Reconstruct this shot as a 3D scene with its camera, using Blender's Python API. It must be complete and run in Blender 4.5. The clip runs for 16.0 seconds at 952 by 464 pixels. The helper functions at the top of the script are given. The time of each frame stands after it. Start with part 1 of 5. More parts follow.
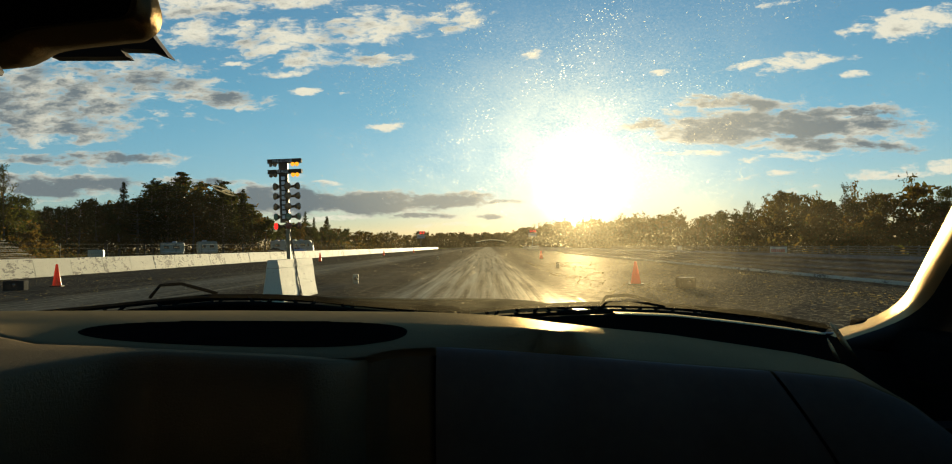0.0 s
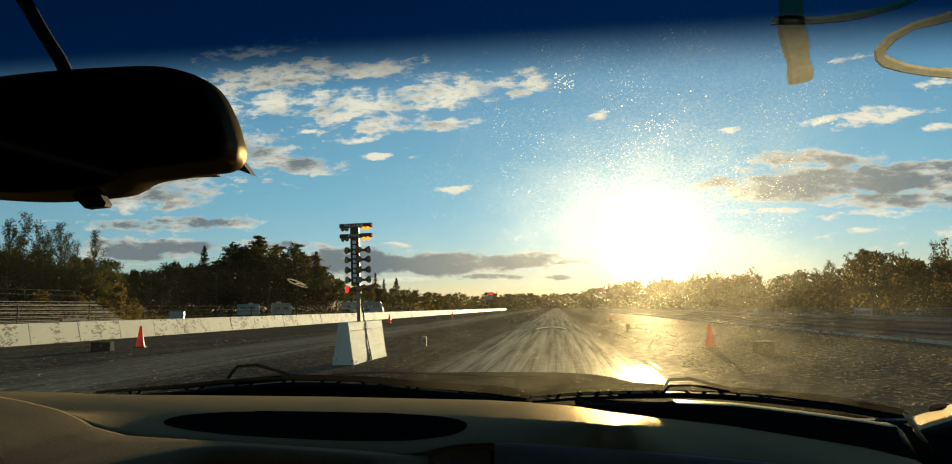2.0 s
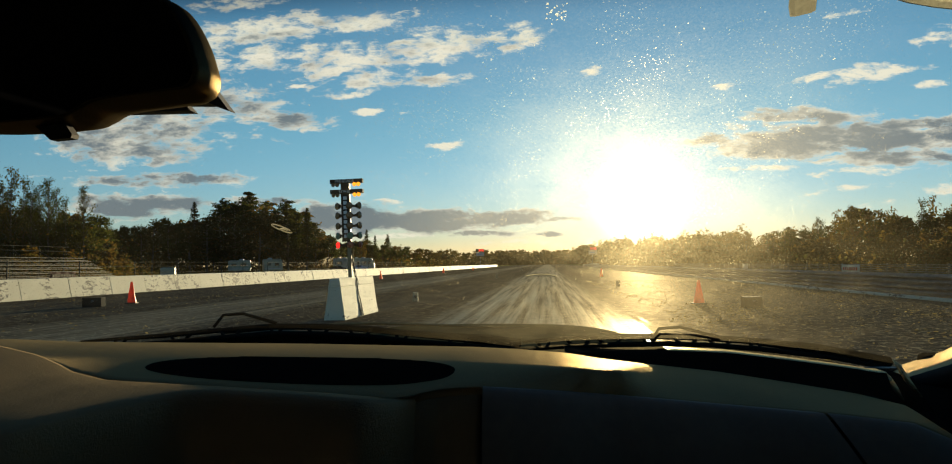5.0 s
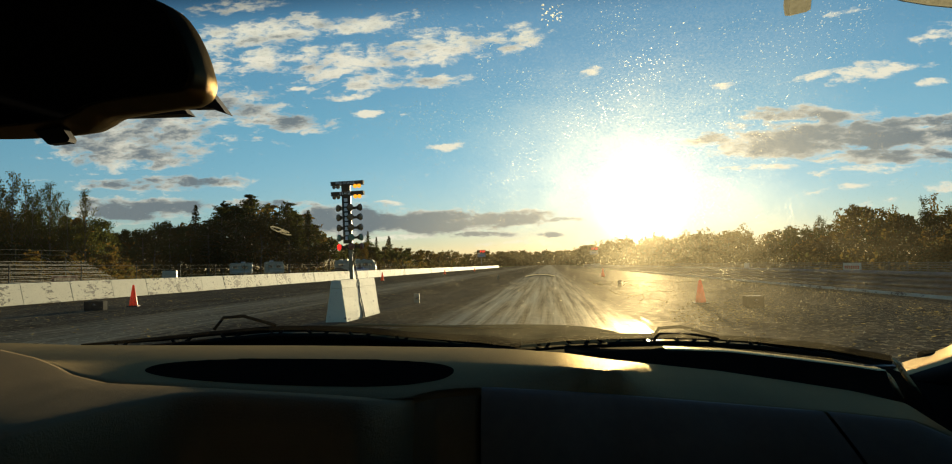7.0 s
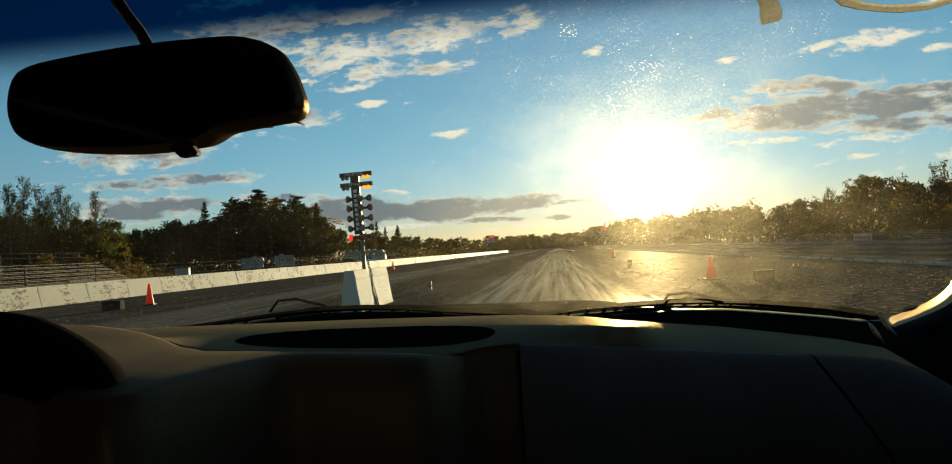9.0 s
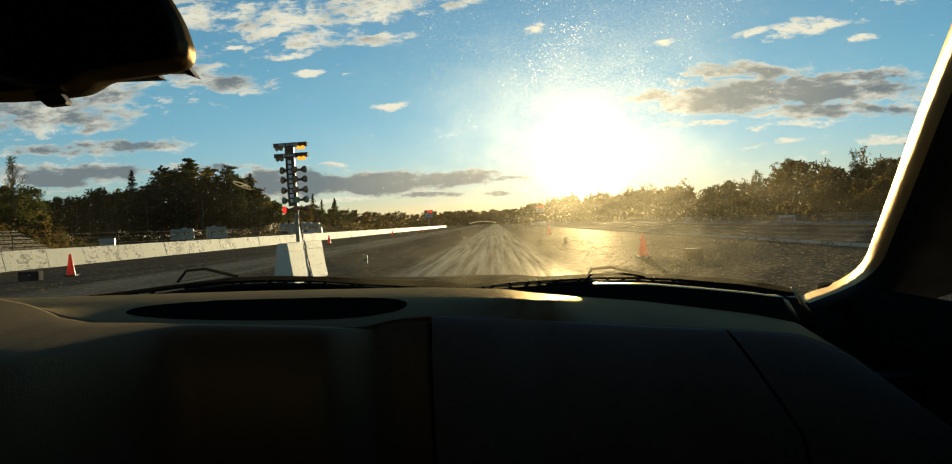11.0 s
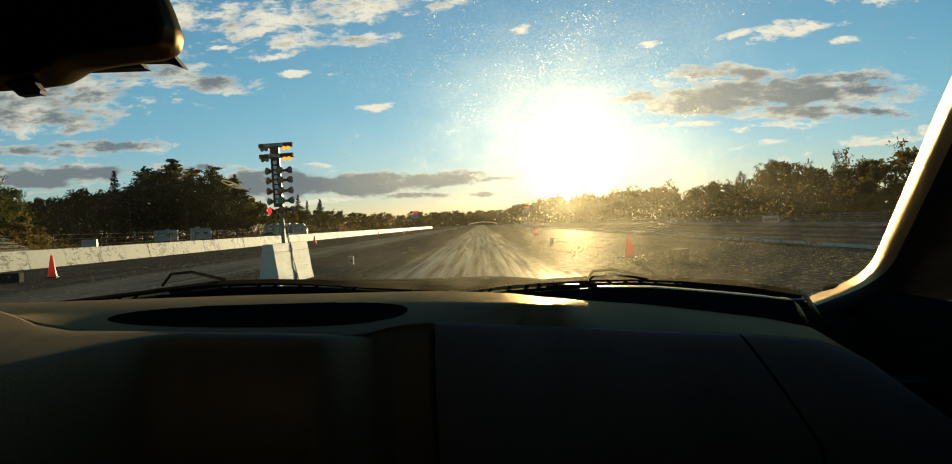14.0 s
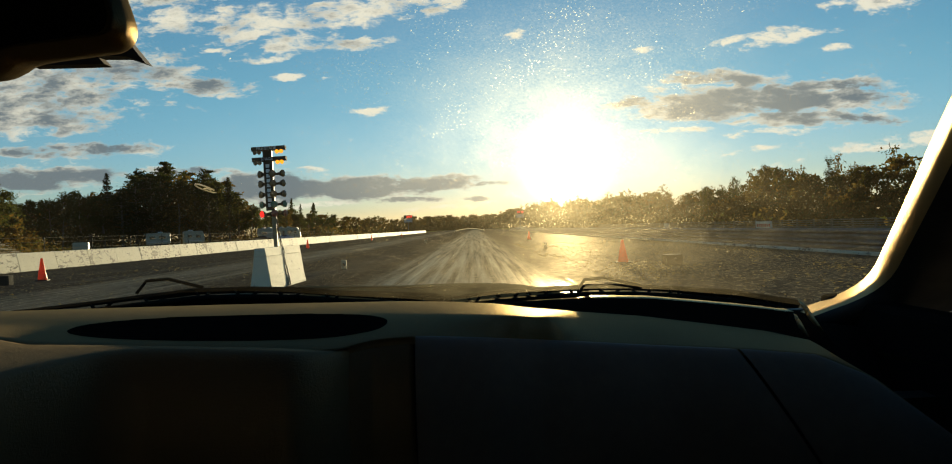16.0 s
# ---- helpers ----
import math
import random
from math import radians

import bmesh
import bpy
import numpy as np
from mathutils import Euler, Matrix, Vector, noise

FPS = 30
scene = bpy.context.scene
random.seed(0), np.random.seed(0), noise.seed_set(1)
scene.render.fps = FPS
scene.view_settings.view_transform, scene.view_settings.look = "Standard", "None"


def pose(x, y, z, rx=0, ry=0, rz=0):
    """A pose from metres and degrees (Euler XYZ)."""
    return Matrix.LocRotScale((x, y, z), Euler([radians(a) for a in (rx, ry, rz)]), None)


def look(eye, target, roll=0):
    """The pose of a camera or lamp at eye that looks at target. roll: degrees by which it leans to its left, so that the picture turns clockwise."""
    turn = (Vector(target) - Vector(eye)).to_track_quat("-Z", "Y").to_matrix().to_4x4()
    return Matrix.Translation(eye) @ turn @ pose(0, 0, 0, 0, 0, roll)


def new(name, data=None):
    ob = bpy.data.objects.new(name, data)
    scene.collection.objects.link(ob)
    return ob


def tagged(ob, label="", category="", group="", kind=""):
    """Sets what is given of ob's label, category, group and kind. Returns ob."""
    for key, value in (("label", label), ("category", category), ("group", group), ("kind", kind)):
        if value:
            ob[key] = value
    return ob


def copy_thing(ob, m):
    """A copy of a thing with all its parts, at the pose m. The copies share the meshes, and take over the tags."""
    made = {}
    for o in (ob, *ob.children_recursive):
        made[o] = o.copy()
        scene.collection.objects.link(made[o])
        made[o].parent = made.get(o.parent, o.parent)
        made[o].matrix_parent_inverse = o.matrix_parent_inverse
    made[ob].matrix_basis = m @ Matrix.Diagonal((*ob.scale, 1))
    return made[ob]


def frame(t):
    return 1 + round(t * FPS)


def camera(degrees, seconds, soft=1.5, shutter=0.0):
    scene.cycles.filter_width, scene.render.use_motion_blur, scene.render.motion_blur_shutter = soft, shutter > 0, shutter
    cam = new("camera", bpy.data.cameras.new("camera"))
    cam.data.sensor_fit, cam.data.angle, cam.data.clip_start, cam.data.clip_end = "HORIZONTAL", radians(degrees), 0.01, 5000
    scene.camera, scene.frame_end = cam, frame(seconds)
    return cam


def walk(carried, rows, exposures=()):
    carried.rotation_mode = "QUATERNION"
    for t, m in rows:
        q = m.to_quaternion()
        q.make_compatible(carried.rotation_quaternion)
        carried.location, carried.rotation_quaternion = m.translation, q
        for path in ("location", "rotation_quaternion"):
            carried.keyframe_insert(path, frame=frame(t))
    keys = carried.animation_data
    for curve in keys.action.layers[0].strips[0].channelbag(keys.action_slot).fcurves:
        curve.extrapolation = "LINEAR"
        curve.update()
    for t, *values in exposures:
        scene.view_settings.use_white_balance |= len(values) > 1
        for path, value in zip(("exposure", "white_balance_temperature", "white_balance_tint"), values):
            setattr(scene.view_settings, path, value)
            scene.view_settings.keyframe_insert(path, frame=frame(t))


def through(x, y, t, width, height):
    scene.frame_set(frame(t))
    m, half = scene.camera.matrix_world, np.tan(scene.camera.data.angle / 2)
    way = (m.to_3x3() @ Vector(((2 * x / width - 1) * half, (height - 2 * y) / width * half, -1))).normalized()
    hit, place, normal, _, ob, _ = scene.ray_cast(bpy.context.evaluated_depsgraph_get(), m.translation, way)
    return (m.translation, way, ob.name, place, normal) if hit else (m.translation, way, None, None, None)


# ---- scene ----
ROWS = [
    (0, -0.018, 0.016, 1.177, 91.08, 0.85, 0.98),
    (0.5, -0.023, 0.009, 1.188, 92.41, 1.88, 2.38),
    (1, -0.003, -0.004, 1.206, 93.51, 1.81, 4.83),
    (1.5, 0.006, -0.017, 1.211, 94.7, 1.12, 6.01),
    (2, -0.004, -0.022, 1.214, 95.94, 0.89, 6.33),
    (2.5, -0.009, -0.013, 1.213, 95.46, 1.08, 6.32),
    (3, -0.008, -0.013, 1.21, 94.62, 0.97, 6.13),
    (3.5, -0.001, 0.013, 1.207, 93.6, 0.95, 5.58),
    (4, -0.006, 0.001, 1.204, 92.64, 0.64, 5.44),
    (6.5, 0.001, 0.002, 1.199, 92.52, 1.29, 5.93),
    (7, 0.0, 0.0, 1.2, 92.61, 1.24, 5.75),
    (7.5, 0.001, 0.003, 1.199, 92.57, 1.27, 5.68),
    (8, 0.0, 0.006, 1.198, 92.16, 1.21, 6.0),
    (8.5, -0.007, -0.089, 1.196, 92.75, 1.63, 5.88),
    (9, -0.017, -0.142, 1.191, 91.53, 3.53, 6.49),
    (9.5, -0.04, -0.091, 1.212, 89.49, 0.98, 4.1),
    (10, 0.015, -0.1, 1.178, 89.45, 2.59, 1.65),
    (12.5, -0.005, -0.098, 1.19, 89.11, 2.13, 1.2),
    (13, 0.011, -0.042, 1.179, 89.92, 0.5, 1.6),
    (13.5, 0.016, -0.06, 1.18, 88.15, 1.1, 0.4),
    (14, -0.014, -0.055, 1.183, 89.34, 2.61, 0.51),
    (14.5, -0.022, -0.051, 1.185, 88.75, 2.72, 0.22),
    (15, -0.009, -0.048, 1.171, 89.21, 3.42, 0.09),
    (15.5, -0.019, -0.046, 1.181, 89.44, 3.29, 0.29),
    (16, -0.004, -0.011, 1.186, 89.66, 2.36, 0.02),
]
cam = camera(66.3, 16.0, soft=1.1)
walk(cam, [(r[0], pose(*r[1:])) for r in ROWS], exposures=((0.0, 1.14), (8.0, 1.12), (9.5, 1.1), (12.5, 1.22), (14.0, 1.16), (16.0, 1.12)))

# ---- light ----
SUN_AZ, SUN_EL = math.atan(0.1265), math.atan(0.085)
SUN_DIR = Vector((math.sin(SUN_AZ) * math.cos(SUN_EL), math.cos(SUN_AZ) * math.cos(SUN_EL), math.sin(SUN_EL)))


class Nodes:
    """Short hand for building a node tree."""

    def __init__(self, tree):
        self.tree = tree
        tree.nodes.clear()

    def add(self, kind, **props):
        n = self.tree.nodes.new(kind)
        for k, v in props.items():
            if k == "op":
                n.operation = v
            elif k == "blend":
                n.blend_type = v
            elif k == "data":
                n.data_type = v
            elif k == "ntype":
                n.noise_dimensions = v
        return n

    def put(self, sock, v):
        if isinstance(v, bpy.types.NodeSocket):
            self.tree.links.new(v, sock)
        elif isinstance(v, (tuple, list)) and len(v) == 3 and sock.type == "RGBA":
            sock.default_value = (*v, 1)
        else:
            sock.default_value = v

    def math(self, op, a, b=0.0, c=0.0, clamp=False):
        n = self.add("ShaderNodeMath", op=op)
        n.use_clamp = clamp
        for s, v in zip(n.inputs, (a, b, c)):
            self.put(s, v)
        return n.outputs[0]

    def vmath(self, op, a, b=(0, 0, 0)):
        n = self.add("ShaderNodeVectorMath", op=op)
        self.put(n.inputs[0], a)
        self.put(n.inputs[1], b)
        return n.outputs["Value"] if op in ("DOT_PRODUCT", "LENGTH") else n.outputs[0]

    def mix(self, f, a, b, blend="MIX"):
        n = self.add("ShaderNodeMixRGB", blend=blend)
        for s, v in zip(n.inputs, (f, a, b)):
            self.put(s, v)
        return n.outputs[0]

    def ramp(self, f, lo, hi, a=0.0, b=1.0):
        n = self.add("ShaderNodeMapRange")
        n.interpolation_type = "SMOOTHSTEP"
        for s, v in zip(n.inputs, (f, lo, hi, a, b)):
            self.put(s, v)
        return n.outputs[0]

    def noise(self, vec, scale, detail=4.0, rough=0.55, dist=0.0):
        n = self.add("ShaderNodeTexNoise")
        self.put(n.inputs["Vector"], vec)
        for k, v in (("Scale", scale), ("Detail", detail), ("Roughness", rough), ("Distortion", dist)):
            n.inputs[k].default_value = v
        return n.outputs[0]

    def scale(self, vec, s):
        n = self.add("ShaderNodeMapping")
        self.put(n.inputs["Vector"], vec)
        n.inputs["Scale"].default_value = s
        return n.outputs[0]

    def obj(self):
        return self.add("ShaderNodeTexCoord").outputs["Object"]

    def pos(self):
        return self.add("ShaderNodeNewGeometry").outputs["Position"]


def build_world():
    w = bpy.data.worlds.new("evening_sky")
    scene.world = w
    w.use_nodes = True
    g = Nodes(w.node_tree)
    way = g.add("ShaderNodeTexCoord").outputs["Generated"]
    sky = g.add("ShaderNodeTexSky")
    sky.sky_type = "NISHITA"
    sky.sun_disc = False
    sky.sun_elevation, sky.sun_rotation = SUN_EL, SUN_AZ
    sky.altitude, sky.air_density, sky.dust_density, sky.ozone_density = 100, 1.0, 0.08, 3.5
    sep = g.add("ShaderNodeSeparateXYZ")
    g.put(sep.inputs[0], way)
    x, y, z = sep.outputs
    base = g.mix(1.0, sky.outputs[0], SKY_TINT, "MULTIPLY")
    base = g.mix(1.0, base, g.mix(g.ramp(z, 0.0, 0.22), (1.0, 0.86, 1.16), (1.0, 1.0, 1.0)), "MULTIPLY")
    # clouds: broken banks drawn out by the wind, thin at the edges and grey where deep
    yy = g.math("MAXIMUM", y, 0.25)
    px, pz = g.math("DIVIDE", x, yy), g.math("DIVIDE", z, yy)
    flat = g.add("ShaderNodeCombineXYZ")
    g.put(flat.inputs[0], px)
    g.put(flat.inputs[1], pz)
    plane = flat.outputs[0]
    streaky = g.scale(plane, (1.0, 2.6, 1.0))
    warp = g.add("ShaderNodeTexNoise")
    g.put(warp.inputs["Vector"], streaky)
    for k, v in (("Scale", 13.0), ("Detail", 5.0), ("Roughness", 0.6)):
        warp.inputs[k].default_value = v
    bend = g.vmath("MULTIPLY", g.vmath("SUBTRACT", warp.outputs["Color"], (0.5, 0.5, 0.5)), (0.055, 0.022, 0.0))
    bent = g.vmath("ADD", plane, bend)
    streaky = g.scale(g.vmath("ADD", plane, g.vmath("MULTIPLY", bend, (0.5, 0.5, 0.0))), (1.0, 2.6, 1.0))
    fine = g.noise(streaky, 26.0, 9.0, 0.66)
    soft = g.noise(streaky, 17.0, 3.0, 0.5)
    banks = deep = None
    for spots, tilt, grey in CLOUDS:
        group = None
        for cx, cz, rx, rz, s in spots:
            m = g.add("ShaderNodeMapping")
            m.vector_type = "TEXTURE"
            g.put(m.inputs["Vector"], bent)
            m.inputs["Location"].default_value = (cx, cz, 0)
            m.inputs["Rotation"].default_value = (0, 0, radians(tilt))
            m.inputs["Scale"].default_value = (rx, rz, 1)
            e = g.ramp(g.vmath("LENGTH", m.outputs[0]), 0.25, 1.5, s, 0.0)
            group = e if group is None else g.math("MAXIMUM", group, e)
        dark = g.math("MULTIPLY", group, grey)
        banks = group if banks is None else g.math("MAXIMUM", banks, group)
        deep = dark if deep is None else g.math("MAXIMUM", deep, dark)
    dens = g.math("ADD", g.math("MULTIPLY", g.math("SUBTRACT", fine, 0.5), 2.6), banks)
    cover = g.math("MULTIPLY", g.ramp(dens, 0.34, 0.86), g.ramp(z, 0.0, 0.02))
    body = g.math("ADD", deep, g.math("ADD", g.math("MULTIPLY", g.math("SUBTRACT", soft, 0.5), 1.3), g.math("MULTIPLY", g.math("SUBTRACT", fine, 0.5), 2.0)))
    thick = g.ramp(body, 0.32, 1.12)
    ang = g.vmath("DOT_PRODUCT", way, tuple(SUN_DIR))
    near = g.ramp(ang, 0.95, 0.998)
    lit = g.mix(near, CLOUD_LIT, (0.46, 0.40, 0.29))
    shade = g.mix(g.ramp(ang, 0.93, 0.985), CLOUD_SHADE, (0.150, 0.147, 0.128))
    col = g.mix(g.math("MULTIPLY", cover, 0.95), base, g.mix(thick, lit, shade))
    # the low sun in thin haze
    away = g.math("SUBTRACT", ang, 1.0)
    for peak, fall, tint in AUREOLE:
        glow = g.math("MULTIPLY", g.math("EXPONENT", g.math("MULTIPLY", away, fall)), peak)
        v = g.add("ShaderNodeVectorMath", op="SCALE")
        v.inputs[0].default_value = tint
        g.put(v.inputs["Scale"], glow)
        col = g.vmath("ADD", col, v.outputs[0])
    bg = g.add("ShaderNodeBackground")
    g.put(bg.inputs[0], col)
    out = g.add("ShaderNodeOutputWorld")
    g.tree.links.new(bg.outputs[0], out.inputs[0])


SKY_TINT = (0.070, 0.0785, 0.069)
CLOUD_LIT, CLOUD_SHADE = (0.41, 0.375, 0.30), (0.078, 0.090, 0.098)
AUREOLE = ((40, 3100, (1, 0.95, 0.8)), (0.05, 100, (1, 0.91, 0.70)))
# cloud groups: direction, rise, half width, half height and depth of each cloud
FIELD = ((-0.404, 0.340, 0.145, 0.025, 0.80), (-0.252, 0.344, 0.075, 0.015, 0.85), (-0.413, 0.302, 0.127, 0.025, 0.68), (-0.288, 0.290, 0.113, 0.030, 0.72),
         (-0.148, 0.306, 0.094, 0.030, 0.80), (-0.041, 0.312, 0.052, 0.025, 0.62), (-0.244, 0.265, 0.088, 0.021, 0.66), (-0.148, 0.254, 0.053, 0.011, 0.74),
         (-0.262, 0.245, 0.043, 0.006, 0.70), (-0.350, 0.257, 0.022, 0.006, 0.66), (-0.441, 0.382, 0.109, 0.015, 0.60))
BANK = ((-0.575, 0.211, 0.122, 0.058, 0.85), (-0.464, 0.240, 0.121, 0.035, 0.74), (-0.379, 0.211, 0.110, 0.015, 0.82), (-0.600, 0.175, 0.113, 0.023, 0.90),
        (-0.643, 0.208, 0.106, 0.069, 0.85), (-0.422, 0.220, 0.069, 0.024, 0.70), (-0.430, 0.188, 0.079, 0.006, 0.50), (-0.626, 0.271, 0.104, 0.022, 0.62))
LOW = ((-0.595, 0.092, 0.124, 0.019, 1.10), (-0.413, 0.096, 0.078, 0.009, 0.85), (-0.289, 0.067, 0.099, 0.026, 1.15), (-0.168, 0.061, 0.120, 0.021, 1.15),
       (-0.058, 0.064, 0.084, 0.012, 1.05), (0.017, 0.060, 0.042, 0.005, 0.80), (-0.092, 0.041, 0.059, 0.006, 0.95), (0.004, 0.040, 0.028, 0.007, 0.90), (-0.550, 0.129, 0.163, 0.013, 0.80))
EAST = ((0.413, 0.159, 0.195, 0.023, 1.10), (0.314, 0.154, 0.119, 0.022, 1.10), (0.365, 0.188, 0.090, 0.012, 0.95), (0.290, 0.193, 0.038, 0.010, 0.80),
        (0.488, 0.175, 0.113, 0.013, 0.92), (0.462, 0.131, 0.131, 0.014, 0.98), (0.536, 0.127, 0.086, 0.010, 0.80), (0.215, 0.163, 0.044, 0.012, 0.80))
WISPS = ((0.353, 0.241, 0.047, 0.008, 0.66), (0.436, 0.244, 0.077, 0.013, 0.74), (0.506, 0.227, 0.025, 0.007, 0.66), (0.581, 0.295, 0.100, 0.022, 0.82),
         (0.246, 0.234, 0.034, 0.005, 0.55), (0.401, 0.328, 0.043, 0.007, 0.66), (0.592, 0.095, 0.107, 0.012, 0.76), (0.527, 0.092, 0.080, 0.007, 0.60),
         (0.387, 0.091, 0.048, 0.006, 0.58), (0.411, 0.070, 0.068, 0.005, 0.45), (0.059, 0.260, 0.025, 0.008, 0.80), (-0.242, 0.217, 0.025, 0.006, 0.80),
         (-0.187, 0.214, 0.017, 0.004, 0.68), (-0.145, 0.164, 0.034, 0.008, 0.76))
SHREDS = ((-0.211, 0.040, 0.087, 0.005, 0.75), (-0.034, 0.029, 0.067, 0.005, 0.62), (-0.241, 0.088, 0.053, 0.004, 0.62), (0.289, 0.123, 0.058, 0.007, 0.70), (0.421, 0.114, 0.074, 0.007, 0.74))
CLOUDS = ((FIELD, 5, 0.58), (BANK, -8, 0.98), (LOW, -1, 1.15), (EAST, -2, 1.0), (WISPS, 7, 0.25), (SHREDS, 0, 0.2))
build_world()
lamp = bpy.data.lights.new("sun", "SUN")
lamp.energy, lamp.angle, lamp.color = 5.0, radians(0.53), (1.0, 0.80, 0.46)
new("sun", lamp).matrix_world = look(SUN_DIR * 50, (0, 0, 0))


# ---- materials ----
def material(name, fill):
    m = bpy.data.materials.new(name)
    m.use_nodes = True
    g = Nodes(m.node_tree)
    out = g.add("ShaderNodeOutputMaterial")
    g.tree.links.new(fill(g), out.inputs[0])
    return m


def bsdf(g, color, rough=0.6, metal=0.0, bump=None, strength=0.3, dist=0.01, spec=0.5):
    p = g.add("ShaderNodeBsdfPrincipled")
    g.put(p.inputs["Base Color"], color)
    g.put(p.inputs["Roughness"], rough)
    g.put(p.inputs["Metallic"], metal)
    g.put(p.inputs["Specular IOR Level"], spec)
    if bump is not None:
        b = g.add("ShaderNodeBump")
        b.inputs["Strength"].default_value, b.inputs["Distance"].default_value = strength, dist
        g.put(b.inputs["Height"], bump)
        g.tree.links.new(b.outputs[0], p.inputs["Normal"])
    return p.outputs[0]


def plain(name, color, rough=0.6, metal=0.0, scale=6.0, vary=0.25, bump=0.0, dist=0.01, spec=0.5):
    """A surface with soft stains and a fine grain."""
    def fill(g):
        c = g.obj()
        a = g.noise(c, scale, 5)
        b = g.noise(c, scale * 9, 3)
        f = g.math("ADD", g.math("MULTIPLY", a, 0.7), g.math("MULTIPLY", b, 0.3))
        dark = tuple(v * (1 - vary) for v in color)
        light = tuple(min(1, v * (1 + vary)) for v in color)
        col = g.mix(g.ramp(f, 0.3, 0.7), dark, light)
        r = g.ramp(a, 0.3, 0.7, max(0.02, rough - 0.08), min(1, rough + 0.08))
        return bsdf(g, col, r, metal, b if bump else None, bump, dist, spec)
    return material(name, fill)


def glowing(name, color, power):
    def fill(g):
        e = g.add("ShaderNodeEmission")
        g.put(e.inputs[0], color)
        e.inputs[1].default_value = power
        return e.outputs[0]
    return material(name, fill)


def asphalt_fill(g):
    p = g.pos()
    sep = g.add("ShaderNodeSeparateXYZ")
    g.put(sep.inputs[0], p)
    x = sep.outputs[0]
    streak = g.noise(g.scale(p, (1.0, 0.015, 1.0)), 4.2, 6, 0.65)
    streak2 = g.noise(g.scale(p, (1.0, 0.03, 1.0)), 0.5, 3, 0.6)
    grain = g.noise(p, 38.0, 4, 0.7)
    patch = g.noise(p, 0.35, 5, 0.6)
    grit = g.noise(p, 4.5, 5, 0.65)
    # rubbered wheel tracks of the two lanes
    tracks = None
    for cx in (-0.5, -9.3):
        d = g.math("ABSOLUTE", g.math("SUBTRACT", x, cx))
        t = g.ramp(d, 1.3, 2.5, 1.0 if cx > -5 else 0.55, 0.0)
        tracks = t if tracks is None else g.math("MAXIMUM", tracks, t)
    lane = tracks
    tracks = g.math("MULTIPLY", tracks, g.ramp(streak, 0.28, 0.72))
    base = g.mix(g.ramp(patch, 0.3, 0.7), (0.015, 0.0142, 0.013), (0.036, 0.033, 0.029))
    base = g.mix(g.math("MULTIPLY", g.ramp(streak2, 0.5, 0.7), 0.5), base, (0.075, 0.068, 0.058))
    base = g.mix(g.math("MULTIPLY", tracks, 0.65), base, g.mix(streak, (0.028, 0.026, 0.022), (0.085, 0.077, 0.063)))
    base = g.mix(g.math("MULTIPLY", g.ramp(grit, 0.6, 0.75), 0.35), base, (0.16, 0.14, 0.11))
    litter = g.noise(g.scale(p, (1.0, 0.6, 1.0)), 9.0, 8, 0.7)
    side = g.math("ADD", g.ramp(x, 1.8, 5.0, 0.0, 0.075), g.ramp(x, -2.2, -3.5, 0.0, 0.035))
    chips = g.ramp(g.math("ADD", litter, side), 0.62, 0.66)
    base = g.mix(g.math("MULTIPLY", chips, 0.75), base, g.mix(grain, (0.10, 0.085, 0.05), (0.46, 0.37, 0.21)))
    pits = g.ramp(g.noise(p, 8.5, 5, 0.7), 0.56, 0.64)
    base = g.mix(g.math("MULTIPLY", pits, 0.16), base, (0.012, 0.011, 0.010))
    rough = g.math("SUBTRACT", g.ramp(patch, 0.2, 0.8, 0.50, 0.62), g.math("MULTIPLY", tracks, 0.16))
    h = g.math("ADD", g.math("MULTIPLY", grain, 0.5), g.math("MULTIPLY", grit, 0.5))
    b = g.add("ShaderNodeBump")
    b.inputs["Strength"].default_value, b.inputs["Distance"].default_value = 0.6, 0.02
    g.put(b.inputs["Height"], h)
    d = g.add("ShaderNodeBsdfDiffuse")
    d.inputs["Roughness"].default_value = 0.6
    g.put(d.inputs[0], base)
    gl = g.add("ShaderNodeBsdfGlossy")
    g.put(gl.inputs["Roughness"], rough)
    gl.inputs[0].default_value = (0.95, 0.82, 0.60, 1)
    g.tree.links.new(b.outputs[0], d.inputs["Normal"])
    g.tree.links.new(b.outputs[0], gl.inputs["Normal"])
    m = g.add("ShaderNodeMixShader")
    g.put(m.inputs[0], g.math("ADD", g.math("MULTIPLY", tracks, 0.22), g.math("ADD", g.ramp(grit, 0.35, 0.7, 0.012, 0.075), g.math("MULTIPLY", chips, 0.06))))
    g.tree.links.new(d.outputs[0], m.inputs[1])
    g.tree.links.new(gl.outputs[0], m.inputs[2])
    # polished rubber that mirrors the low sun
    wet = g.add("ShaderNodeBsdfGlossy")
    wet.inputs["Roughness"].default_value = 0.17
    wet.inputs[0].default_value = (1.0, 0.9, 0.66, 1)
    m2 = g.add("ShaderNodeMixShader")
    g.put(m2.inputs[0], g.math("MULTIPLY", g.math("MULTIPLY", lane, g.ramp(streak, 0.42, 0.58)), g.ramp(grit, 0.3, 0.6, 0.03, 0.09)))
    g.tree.links.new(m.outputs[0], m2.inputs[1])
    g.tree.links.new(wet.outputs[0], m2.inputs[2])
    return m2.outputs[0]


